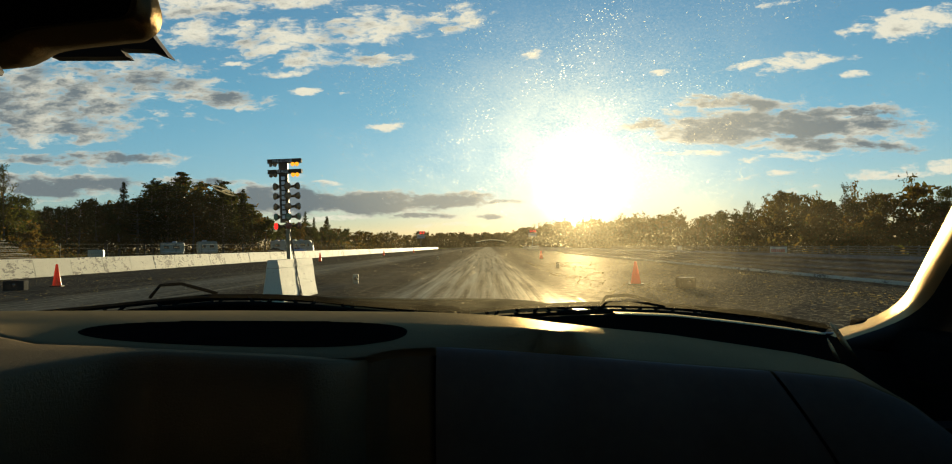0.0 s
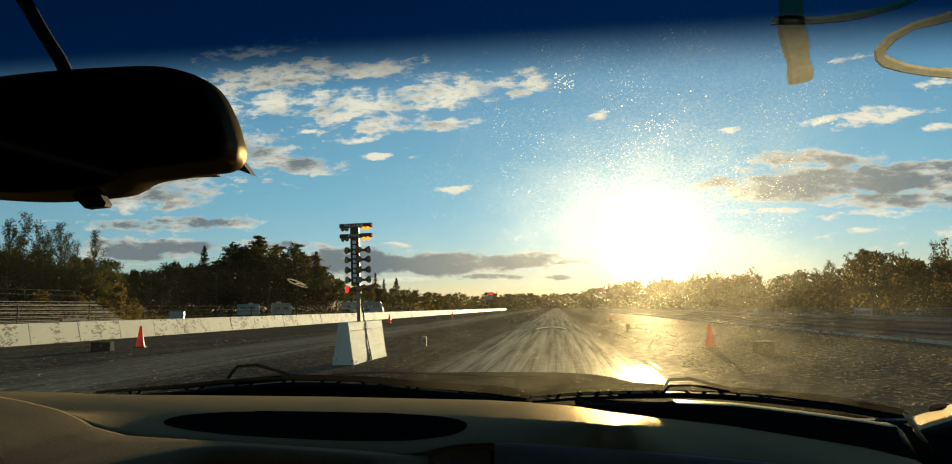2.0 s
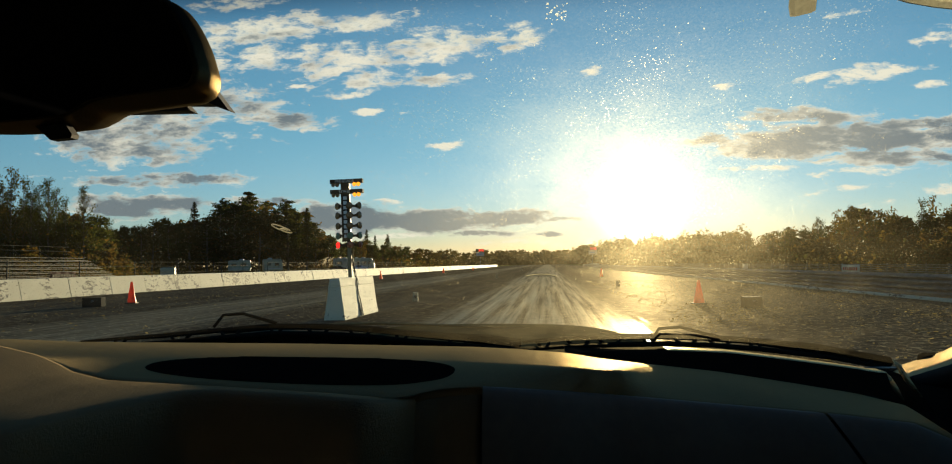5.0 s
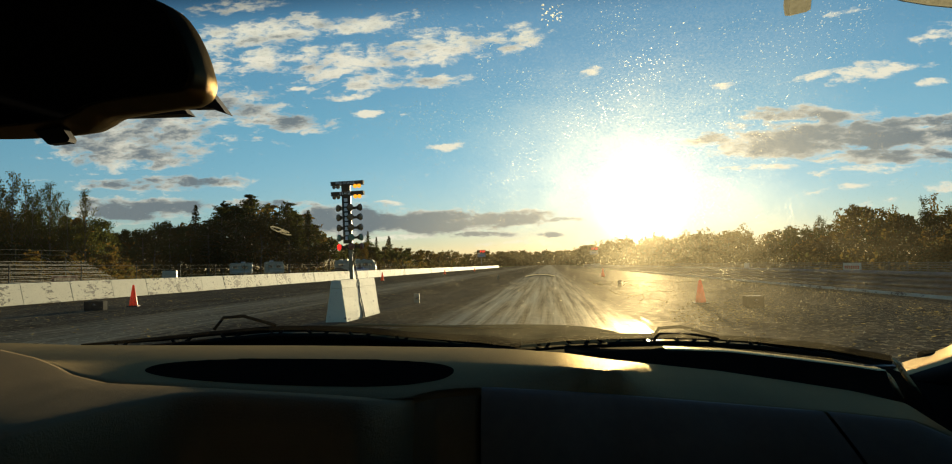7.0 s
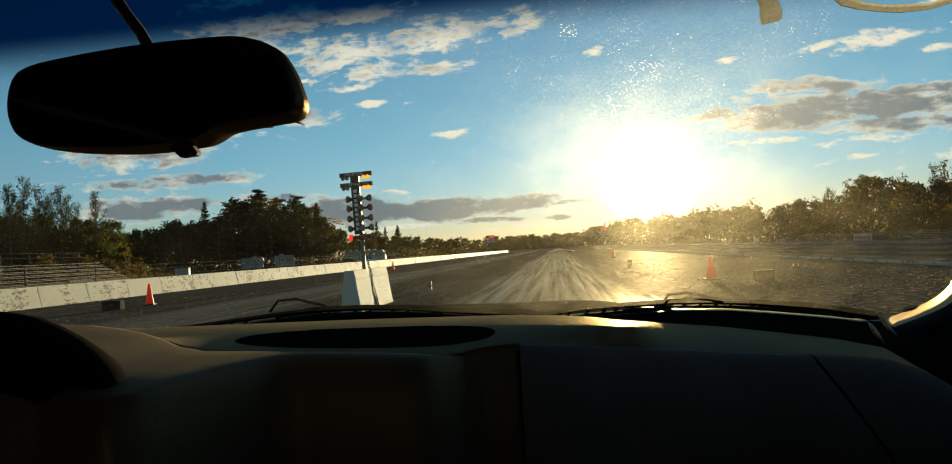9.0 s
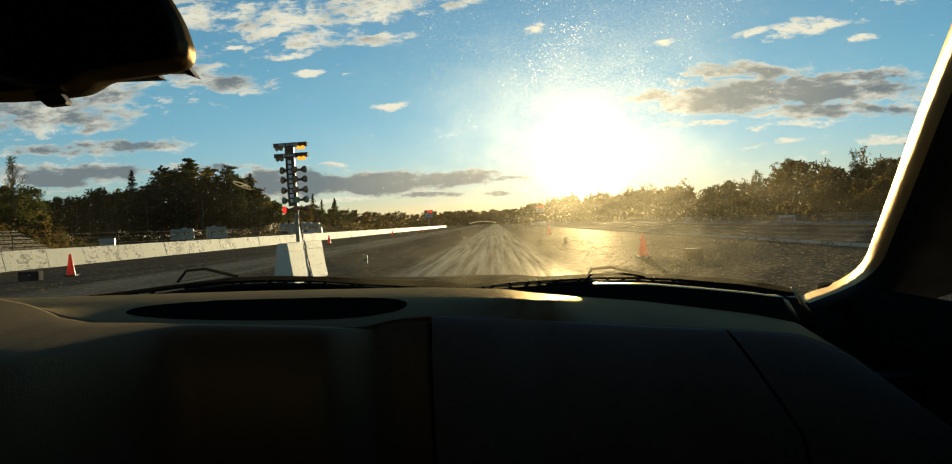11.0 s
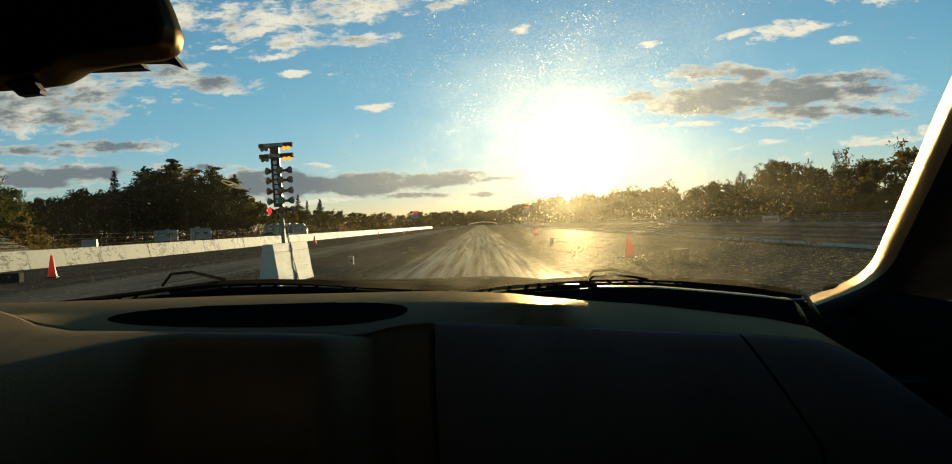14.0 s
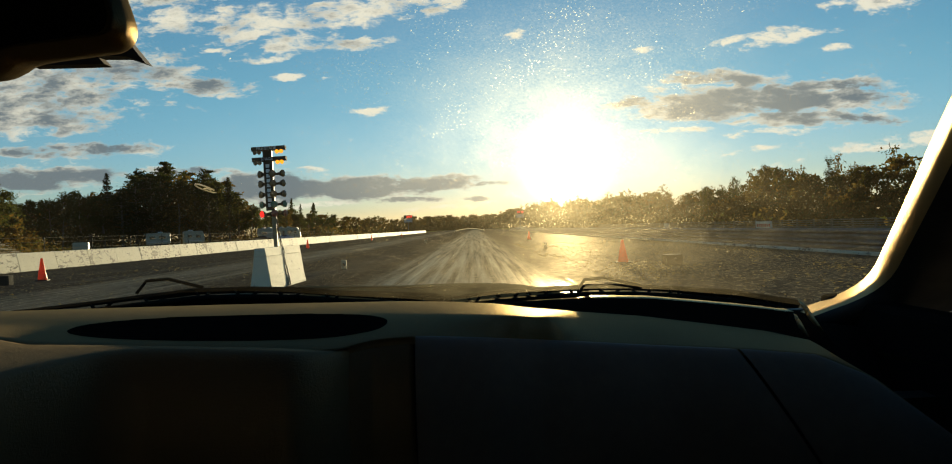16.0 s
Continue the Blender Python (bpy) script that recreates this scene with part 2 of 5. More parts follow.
def grass_fill(g):
    p = g.pos()
    a, b, c = g.noise(p, 0.06, 4), g.noise(p, 1.3, 5, 0.65), g.noise(p, 14, 4, 0.7)
    col = g.mix(g.ramp(a, 0.35, 0.65), (0.10, 0.12, 0.03), (0.22, 0.18, 0.07))
    col = g.mix(g.math("MULTIPLY", g.ramp(b, 0.35, 0.7), 0.6), col, (0.07, 0.085, 0.02))
    return bsdf(g, col, 0.9, 0, g.math("ADD", b, c), 0.8, 0.12, 0.0)


def concrete_fill(g, keep=0.945):
    """Old whitewash flaking off grey concrete; keep: how much of it still holds."""
    p = g.pos()
    info = g.add("ShaderNodeObjectInfo").outputs["Random"]
    off = g.add("ShaderNodeVectorMath", op="ADD")
    g.put(off.inputs[0], p)
    cmb = g.add("ShaderNodeCombineXYZ")
    for i in range(3):
        g.put(cmb.inputs[i], g.math("MULTIPLY", info, 31.0 + i))
    g.put(off.inputs[1], cmb.outputs[0])
    q = off.outputs[0]
    flake = g.noise(g.scale(q, (1.6, 0.55, 1.6)), 5.5, 10, 0.72)
    where = g.noise(q, 0.9, 3)
    grain = g.noise(q, 30, 4, 0.7)
    worn = g.ramp(g.math("ADD", g.math("ADD", flake, g.math("MULTIPLY", where, 0.55)), g.math("MULTIPLY", info, 0.17)), keep, keep + 0.03)
    paint = g.mix(g.math("MULTIPLY", g.math("ADD", grain, g.noise(q, 1.7, 6, 0.7)), 0.5), (0.36, 0.335, 0.25), (0.72, 0.68, 0.54))
    bare = g.mix(flake, (0.05, 0.046, 0.04), (0.20, 0.185, 0.16))
    return bsdf(g, g.mix(worn, paint, bare), 0.8, 0, g.math("ADD", grain, flake), 0.4, 0.01)


def leaf_fill(dark, light, autumn, share, through=0.35):
    def fill(g):
        info = g.add("ShaderNodeObjectInfo").outputs["Random"]
        isl = g.add("ShaderNodeNewGeometry").outputs["Random Per Island"]
        n = g.noise(g.obj(), 0.5, 3)
        f = g.math("ADD", g.math("MULTIPLY", isl, 0.6), g.math("MULTIPLY", n, 0.4))
        col = g.mix(f, dark, light)
        aut = g.math("MULTIPLY", g.ramp(info, 1.0 - share, 1.0), g.ramp(g.math("ADD", n, g.math("MULTIPLY", isl, 0.3)), 0.45, 0.75))
        col = g.mix(aut, col, autumn)
        d = g.add("ShaderNodeBsdfDiffuse")
        g.put(d.inputs[0], col)
        t = g.add("ShaderNodeBsdfTranslucent")
        g.put(t.inputs[0], g.mix(0.4, col, (0.10, 0.10, 0.02)))
        m = g.add("ShaderNodeMixShader")
        m.inputs[0].default_value = through
        g.tree.links.new(d.outputs[0], m.inputs[1])
        g.tree.links.new(t.outputs[0], m.inputs[2])
        return m.outputs[0]
    return fill


def windscreen_fill(g):
    """Clear glass with a film of dust and dried specks that scatter the sun."""
    c = g.obj()
    clear = g.add("ShaderNodeBsdfTransparent")
    clear.inputs[0].default_value = (0.93, 0.97, 0.96, 1)
    film = g.noise(c, 7, 5, 0.6)
    dots = None
    for size, lo, hi, where, a, b in ((330, 0.06, 0.24, 16, 0.44, 0.66), (150, 0.04, 0.14, 34, 0.52, 0.66)):
        vor = g.add("ShaderNodeTexVoronoi")
        g.put(vor.inputs["Vector"], g.scale(c, (1, 1, 1.3)))
        vor.inputs["Scale"].default_value = size
        one = g.math("MULTIPLY", g.ramp(vor.outputs["Distance"], lo, hi, 1, 0), g.ramp(g.noise(c, where, 4, 0.7), a, b))
        dots = one if dots is None else g.math("MAXIMUM", dots, one)
    grain = g.noise(c, 420, 3, 0.7)
    film = g.math("ADD", film, g.math("MULTIPLY", g.math("SUBTRACT", grain, 0.5), 0.9))
    # grains face the low sun, so their glare spreads evenly round it
    face = g.add("ShaderNodeCombineXYZ")
    for k, v in enumerate((-0.12, -0.99, -0.08)):
        face.inputs[k].default_value = v
    lobes = []
    for rough, ior, tint in ((0.8, 1.05, (1, 0.93, 0.74)), (0.95, 1.19, (1, 0.90, 0.60))):
        h = g.add("ShaderNodeBsdfRefraction")
        h.distribution = "GGX"
        h.inputs["Roughness"].default_value, h.inputs["IOR"].default_value = rough, ior
        h.inputs[0].default_value = (*tint, 1)
        g.tree.links.new(face.outputs[0], h.inputs["Normal"])
        lobes.append(h)
    haze = g.add("ShaderNodeMixShader")
    haze.inputs[0].default_value = 0.935
    g.tree.links.new(lobes[0].outputs[0], haze.inputs[1])
    g.tree.links.new(lobes[1].outputs[0], haze.inputs[2])
    lit = g.add("ShaderNodeBsdfTranslucent")
    lit.inputs[0].default_value = (0.8, 0.72, 0.55, 1)
    m1 = g.add("ShaderNodeMixShader")
    g.put(m1.inputs[0], g.math("ADD", g.ramp(film, 0.25, 0.75, HAZE[0], HAZE[1]), g.math("MULTIPLY", dots, 0.14)))
    g.tree.links.new(clear.outputs[0], m1.inputs[1])
    g.tree.links.new(haze.outputs[0], m1.inputs[2])
    m2 = g.add("ShaderNodeMixShader")
    g.put(m2.inputs[0], g.math("ADD", g.math("MULTIPLY", dots, 0.10), g.ramp(film, 0.3, 0.8, 0.0005, 0.003)))
    g.tree.links.new(m1.outputs[0], m2.inputs[1])
    g.tree.links.new(lit.outputs[0], m2.inputs[2])
    return m2.outputs[0]


HAZE = (0.0013, 0.0086)


def tint_fill(g):
    c = g.obj()
    sep = g.add("ShaderNodeSeparateXYZ")
    g.put(sep.inputs[0], c)
    f = g.ramp(sep.outputs[2], 1.410, 1.446)
    t = g.add("ShaderNodeBsdfTransparent")
    g.put(t.inputs[0], g.mix(f, (0.96, 0.98, 0.98), (0.002, 0.042, 0.115)))
    return t.outputs[0]


# darkened pane; shade sets how little daylight it lets into the cabin
def tinted(g, shade=0.02):
    t = g.add("ShaderNodeBsdfTransparent")
    t.inputs[0].default_value = (*((shade,) * 3), 1)
    gl = g.add("ShaderNodeBsdfGlossy")
    gl.inputs["Roughness"].default_value = 0.02
    m = g.add("ShaderNodeMixShader")
    m.inputs[0].default_value = 0.06
    g.tree.links.new(t.outputs[0], m.inputs[1])
    g.tree.links.new(gl.outputs[0], m.inputs[2])
    return m.outputs[0]


M_ASPHALT = material("asphalt", asphalt_fill)
M_GRASS = material("dry_grass", grass_fill)
M_CONCRETE = material("painted_concrete", concrete_fill)
M_BLOCK = material("fresh_whitewash", lambda g: concrete_fill(g, 1.02))
M_LEAF = material("foliage", leaf_fill((0.014, 0.022, 0.007), (0.055, 0.066, 0.018), (0.16, 0.07, 0.018), 0.35))
M_YOUNG = material("young_foliage", leaf_fill((0.018, 0.026, 0.007), (0.065, 0.073, 0.02), (0.13, 0.085, 0.02), 0.4, 0.2))
M_RUSSET = material("russet_foliage", leaf_fill((0.030, 0.024, 0.008), (0.085, 0.062, 0.018), (0.20, 0.075, 0.018), 0.6))
M_LITTER = material("dry_leaves", leaf_fill((0.12, 0.085, 0.035), (0.42, 0.31, 0.14), (0.34, 0.15, 0.04), 0.5))
M_NEEDLE = material("needles", leaf_fill((0.008, 0.015, 0.007), (0.028, 0.042, 0.015), (0.05, 0.042, 0.013), 0.2))
M_BARK = plain("bark", (0.09, 0.07, 0.05), 0.9, 0, 4, 0.4, 0.6, 0.03)
M_GLASS = material("dusty_windscreen", windscreen_fill)
M_COWL = plain("sooty_cowl", (0.012, 0.012, 0.011), 1.0, 0, 12, 0.3, 0, 0.01, 0.0)
M_TINT = material("blue_sun_band", tint_fill)


def vinyl(name, dark, light, sheen, rough, warm=(1.0, 0.74, 0.40, 1)):
    """Dusty vinyl with a fine leather grain and a warm sheen."""
    def fill(g):
        c = g.obj()
        soft, grain = g.noise(c, 7, 5), g.noise(c, 420, 4, 0.7)
        dust = g.ramp(g.noise(c, 60, 6, 0.7), 0.55, 0.75)
        col = g.mix(soft, dark, light)
        col = g.mix(g.math("MULTIPLY", dust, 0.25), col, tuple(min(1, v * 1.6) for v in light))
        b = g.add("ShaderNodeBump")
        b.inputs["Strength"].default_value, b.inputs["Distance"].default_value = 0.5, 0.0012
        g.put(b.inputs["Height"], grain)
        d = g.add("ShaderNodeBsdfDiffuse")
        g.put(d.inputs[0], col)
        gl = g.add("ShaderNodeBsdfGlossy")
        gl.inputs[0].default_value = warm
        g.put(gl.inputs["Roughness"], g.ramp(soft, 0.3, 0.7, rough - 0.06, rough + 0.06))
        g.tree.links.new(b.outputs[0], d.inputs["Normal"])
        g.tree.links.new(b.outputs[0], gl.inputs["Normal"])
        m = g.add("ShaderNodeMixShader")
        m.inputs[0].default_value = sheen
        g.tree.links.new(d.outputs[0], m.inputs[1])
        g.tree.links.new(gl.outputs[0], m.inputs[2])
        return m.outputs[0]
    return material(name, fill)


M_DASH = vinyl("grained_vinyl", (0.105, 0.079, 0.040), (0.148, 0.112, 0.058), 0.085, 0.42, (1.0, 0.80, 0.46, 1))
M_DASHPAD = vinyl("dark_grained_vinyl", (0.100, 0.077, 0.044), (0.130, 0.100, 0.058), 0.06, 0.43, (1.0, 0.82, 0.54, 1))


def matte_fill(g):
    d = g.add("ShaderNodeBsdfDiffuse")
    g.put(d.inputs[0], g.mix(g.noise(g.obj(), 40, 4, 0.7), (0.007, 0.0065, 0.006), (0.016, 0.015, 0.013)))
    return d.outputs[0]


M_MATTE = M_GRILLE = material("matte_black", matte_fill)
M_DASHLOW = plain("dark_vinyl", (0.16, 0.142, 0.125), 0.75, 0, 9, 0.12, 0.25, 0.0012, 0.12)
M_BLACK = plain("black_plastic", (0.014, 0.014, 0.014), 0.5, 0, 12, 0.2, 0.2, 0.001, 0.3)
M_SHELL = vinyl("mirror_shell_grain", (0.014, 0.0125, 0.009), (0.026, 0.023, 0.016), 0.055, 0.34)
M_RUBBER = plain("black_rubber", (0.012, 0.012, 0.012), 0.7, 0, 12, 0.2)
M_TRIM = vinyl("pillar_trim", (0.13, 0.10, 0.055), (0.18, 0.135, 0.07), 0.28, 0.40)
M_STRIP = vinyl("shiny_beige_strip", (0.16, 0.125, 0.07), (0.2, 0.16, 0.09), 0.30, 0.27, (1.0, 0.84, 0.5, 1))
M_HEADLINER = plain("headliner_cloth", (0.10, 0.095, 0.09), 0.95, 0, 10, 0.15)
M_BODY = plain("dusty_dark_paint", (0.035, 0.035, 0.022), 1.0, 0.0, 3, 0.3, 0, 0.01, 0.0)
M_SIDEGLASS = material("dimming_glass", lambda g: tinted(g))
M_REARGLASS = material("rear_glass", lambda g: tinted(g, 0.25))
M_MIRROR = material("mirror_glass", lambda g: bsdf(g, (0.03, 0.03, 0.032), 0.04, 1.0))


def polish_fill(g):
    n = g.noise(g.scale(g.obj(), (1, 1, 0.25)), 260, 4)
    col = g.mix(n, (0.20, 0.18, 0.13), (0.46, 0.42, 0.31))
    d = g.add("ShaderNodeBsdfDiffuse")
    g.put(d.inputs[0], col)
    t = g.add("ShaderNodeBsdfTranslucent")
    g.put(t.inputs[0], col)
    m = g.add("ShaderNodeMixShader")
    m.inputs[0].default_value = 0.45
    g.tree.links.new(d.outputs[0], m.inputs[1])
    g.tree.links.new(t.outputs[0], m.inputs[2])
    return m.outputs[0]


M_CHALK = material("shoe_polish", polish_fill)


def fleck_fill(g):
    """Thin dried residue: daylight shines through it."""
    t = g.add("ShaderNodeBsdfTranslucent")
    t.inputs[0].default_value = (0.85, 0.78, 0.62, 1)
    c = g.add("ShaderNodeBsdfTransparent")
    m = g.add("ShaderNodeMixShader")
    g.put(m.inputs[0], g.ramp(g.noise(g.obj(), 900, 3), 0.35, 0.65, 0.2, 0.7))
    g.tree.links.new(c.outputs[0], m.inputs[1])
    g.tree.links.new(t.outputs[0], m.inputs[2])
    return m.outputs[0]


M_FLECK = material("dried_residue", fleck_fill)
M_STEEL = plain("galvanised_steel", (0.20, 0.205, 0.205), 0.62, 0.35, 3, 0.3, 0.1, 0.01, 0.2)
M_DARKSTEEL = plain("dark_painted_steel", (0.03, 0.032, 0.03), 0.85, 0.0, 6, 0.3, 0, 0.01, 0.08)
M_OLIVE = plain("olive_post", (0.16, 0.15, 0.10), 0.6, 0.2, 6, 0.3)
M_WHITE = plain("white_paint", (0.72, 0.71, 0.68), 0.55, 0, 3, 0.1)
M_CREAM = plain("faded_cream_paint", (0.30, 0.275, 0.215), 0.6, 0, 1.5, 0.2)
M_GREY = plain("grey_panel", (0.34, 0.35, 0.36), 0.5, 0, 3, 0.15)
M_DARKGLASS = plain("dark_glass", (0.02, 0.022, 0.025), 0.08, 0, 3, 0.1, spec=0.8)


def cone_fill(g):
    n = g.noise(g.obj(), 9, 4)
    col = g.mix(n, (0.62, 0.09, 0.02), (0.85, 0.16, 0.04))
    t = g.add("ShaderNodeBsdfTranslucent")
    g.put(t.inputs[0], col)
    m = g.add("ShaderNodeMixShader")
    m.inputs[0].default_value = 0.5
    g.tree.links.new(bsdf(g, col, 0.45), m.inputs[1])
    g.tree.links.new(t.outputs[0], m.inputs[2])
    return m.outputs[0]


M_ORANGE = material("orange_cone", cone_fill)
M_WOOD = plain("weathered_wood", (0.14, 0.11, 0.08), 0.85, 0, 5, 0.35, 0.4, 0.02)
M_PLANK = plain("dull_metal_plank", (0.075, 0.072, 0.06), 0.7, 0.2, 6, 0.3)
M_FOAM = plain("tan_block", (0.30, 0.26, 0.17), 0.8, 0, 8, 0.25)
M_RED = plain("red_paint", (0.5, 0.05, 0.03), 0.5, 0, 4, 0.15)
M_MAROON = plain("faded_maroon_cloth", (0.09, 0.035, 0.025), 0.85, 0, 5, 0.3)
M_BLUE = plain("blue_paint", (0.16, 0.24, 0.42), 0.4, 0, 4, 0.15)
M_LETTER = plain("letter_white", (0.66, 0.68, 0.70), 0.5, 0, 8, 0.1)
M_BOARD = plain("board_black", (0.02, 0.022, 0.022), 0.9, 0, 3, 0.2, 0, 0.01, 0.05)
M_AMBERLENS = plain("amber_lens", (0.16, 0.08, 0.03), 0.25, 0, 8, 0.1)
M_GREENLENS = plain("green_lens", (0.05, 0.16, 0.10), 0.25, 0, 8, 0.1)
M_REDLENS = plain("red_lens", (0.16, 0.02, 0.015), 0.3, 0, 8, 0.1)
M_AMBER = glowing("lit_amber", (1.0, 0.34, 0.02), 0.75)
M_REDLIT = glowing("lit_red", (1.0, 0.02, 0.015), 0.9)
M_DIGIT = glowing("led_red", (1.0, 0.05, 0.03), 1.1)


# ---- building helpers ----
def obj(name, bm, mat, smooth=False):
    me = bpy.data.meshes.new(name)
    bm.to_mesh(me)
    bm.free()
    me.materials.append(mat)
    if smooth:
        me.polygons.foreach_set("use_smooth", [True] * len(me.polygons))
    return new(name, me)


def part(name, bm, mat, parent, label="", smooth=False):
    ob = obj(name, bm, mat, smooth)
    ob.parent = parent
    if label:
        ob["label"] = label
    return ob


def thing(name, label, category, m=None, group="", kind=""):
    ob = new(name)
    ob.empty_display_size = 0.2
    if m is not None:
        ob.matrix_world = m
    return tagged(ob, label, category, group, kind)


def box(bm, lo, hi, bevel=0.0):
    r = bmesh.ops.create_cube(bm, size=1.0)
    s = [b - a for a, b in zip(lo, hi)]
    c = [(a + b) / 2 for a, b in zip(lo, hi)]
    bmesh.ops.transform(bm, matrix=Matrix.Translation(c) @ Matrix.Diagonal((*s, 1)), verts=r["verts"])
    if bevel:
        es = list({e for v in r["verts"] for e in v.link_edges})
        bmesh.ops.bevel(bm, geom=es, offset=bevel, segments=2, affect="EDGES", profile=0.5)
    return bm


def tube(bm, pts, radii, n=8):
    """A tapered tube through points."""
    pts = [Vector(p) for p in pts]
    rings = []
    for i, p in enumerate(pts):
        d = (pts[min(i + 1, len(pts) - 1)] - pts[max(i - 1, 0)]).normalized()
        a = d.orthogonal().normalized() if i == 0 else (ref - d * ref.dot(d)).normalized()
        ref = a
        b = d.cross(a)
        r = radii[i] if isinstance(radii, (list, tuple)) else radii
        rings.append([bm.verts.new(p + (a * math.cos(k * math.tau / n) + b * math.sin(k * math.tau / n)) * r) for k in range(n)])
    for r0, r1 in zip(rings, rings[1:]):
        for k in range(n):
            bm.faces.new((r0[k], r0[(k + 1) % n], r1[(k + 1) % n], r1[k]))
    bm.faces.new(rings[0][::-1])
    bm.faces.new(rings[-1])
    return bm


def lathe(bm, profile, n=20, m=None):
    rings = []
    for r, z in profile:
        rings.append([bm.verts.new((r * math.cos(k * math.tau / n), r * math.sin(k * math.tau / n), z)) for k in range(n)])
    for r0, r1 in zip(rings, rings[1:]):
        for k in range(n):
            bm.faces.new((r0[k], r0[(k + 1) % n], r1[(k + 1) % n], r1[k]))
    bm.faces.new(rings[0][::-1])
    bm.faces.new(rings[-1])
    if m is not None:
        bmesh.ops.transform(bm, matrix=m, verts=[v for r in rings for v in r])
    return bm


def extrude_xz(bm, outline, y0, y1):
    """A prism: an outline of (x, z) drawn out along y."""
    a = [bm.verts.new((x, y0, z)) for x, z in outline]
    b = [bm.verts.new((x, y1, z)) for x, z in outline]
    n = len(a)
    for i in range(n):
        bm.faces.new((a[i], a[(i + 1) % n], b[(i + 1) % n], b[i]))
    bm.faces.new(a[::-1])
    bm.faces.new(b)
    bmesh.ops.recalc_face_normals(bm, faces=bm.faces)
    return bm


def sheet(bm, rows, closed=False):
    """A surface through rows of points of equal length."""
    vs = [[bm.verts.new(p) for p in r] for r in rows]
    for r0, r1 in zip(vs, vs[1:]):
        for i in range(len(r0) - 1 + closed):
            j = (i + 1) % len(r0)
            bm.faces.new((r0[i], r0[j], r1[j], r1[i]))
    return bm


def words(name, text, size, m, mat, parent, depth=0.004):
    cu = bpy.data.curves.new(name, "FONT")
    cu.body, cu.size, cu.extrude, cu.align_x, cu.align_y = text, size, depth, "CENTER", "CENTER"
    cu.materials.append(mat)
    tmp = bpy.data.objects.new(name, cu)
    scene.collection.objects.link(tmp)
    me = bpy.data.meshes.new_from_object(tmp.evaluated_get(bpy.context.evaluated_depsgraph_get()))
    bpy.data.objects.remove(tmp)
    ob = new(name, me)
    ob.parent = parent
    ob.matrix_basis = m
    return ob


def lerp(x, xs, ys):
    return float(np.interp(x, xs, ys))


# ---- ground and track ----
WALL_X, RAIL_X = -21.0, 10.8
bm = bmesh.new()
xs = [-2500, -600, -200, -90, -40, -23, -22, 12, 14, 30, 80, 300, 2500]
ys = [-800, -100, -20, 40, 120, 200, 300, 450, 700, 1200, 4000]
sheet(bm, [[(x, y, 0.0) for x in xs] for y in ys])
tagged(obj("ground", bm, M_GRASS), "dry mown grass field round the drag strip", "ground", kind="structure")
bm = bmesh.new()
sheet(bm, [[(x, y, 0.006) for x in (-21.9, -5, 5, 13.5)] for y in (-40, 0, 60, 200, 420, 660)])
tagged(obj("road", bm, M_ASPHALT), "worn dark asphalt drag strip with rubbered grooves", "road", kind="structure")


# pale strip added for the light caught by the rail's lower edge
bm = bmesh.new()
box(bm, (10.52, -30, 0.0), (10.72, 230, 0.095), 0.015)
tagged(obj("kerb", bm, M_CONCRETE), "low pale strip added for the rail's lit lower edge", "kerb", kind="structure")


def barrier_profile(h, w):
    """Half profile of a concrete safety barrier, mirrored."""
    half = [(w * 0.5, 0), (w * 0.5, h * 0.06), (w * 0.2, h * 0.97), (w * 0.17, h)]
    return half + [(-x, z) for x, z in reversed(half)]


def build_wall():
    wall = thing("barrier_wall", "row of whitewashed concrete barriers with flaking paint", "barrier", kind="structure")
    bm = bmesh.new()
    extrude_xz(bm, barrier_profile(0.88, 0.6), 0.01, 3.04)
    bmesh.ops.bevel(bm, geom=[e for e in bm.edges], offset=0.012, segments=1, affect="EDGES")
    me = bpy.data.meshes.new("barrier")
    bm.to_mesh(me)
    bm.free()
    me.materials.append(M_CONCRETE)
    rnd = random.Random(4)
    for i in range(98):
        ob = new("barrier", me)
        ob.parent = wall
        ob.matrix_basis = pose(WALL_X - 0.3 + rnd.uniform(-0.008, 0.008), 6 + i * 3.05, rnd.uniform(-0.015, 0.0), 0, rnd.uniform(-0.4, 0.4), rnd.uniform(-0.12, 0.12))


build_wall()


def build_rail():
    """The steel guard rail along the far edge of the lane, two beams on posts."""
    rail = thing("guard_rail", "galvanised double-beam steel guard rail on posts", "guard rail", kind="structure")
    wave = [(0, 0), (0.03, 0.03), (0.075, 0.05), (0.10, 0.09), (0.075, 0.13), (0.03, 0.15), (0.03, 0.17), (0.075, 0.19), (0.10, 0.23), (0.075, 0.27), (0.03, 0.29), (0, 0.32)]
    for z0 in (0.11, 0.42):
        for i in range(60):
            bm = bmesh.new()
            y0, y1 = -10 + i * 4.0, -6.0 + i * 4.0 + 0.06
            pts = [(RAIL_X - d + 0.004 * (i % 2), z0 + z) for d, z in wave]
            sheet(bm, [[(x, y, z) for x, z in pts] for y in (y0, y1)])
            bmesh.ops.solidify(bm, geom=bm.faces[:], thickness=0.004)
            part("beam", bm, M_STEEL, rail, smooth=False)
    bm = bmesh.new()
    box(bm, (-0.06, -0.05, 0), (0.06, 0.05, 0.74), 0.008)
    me = bpy.data.meshes.new("post")
    bm.to_mesh(me)
    bm.free()
    me.materials.append(M_WOOD)
    for i in range(60):
        ob = new("post", me)
        ob.parent = rail
        ob.location = (RAIL_X + 0.07, -9.7 + i * 4.0, 0)


build_rail()


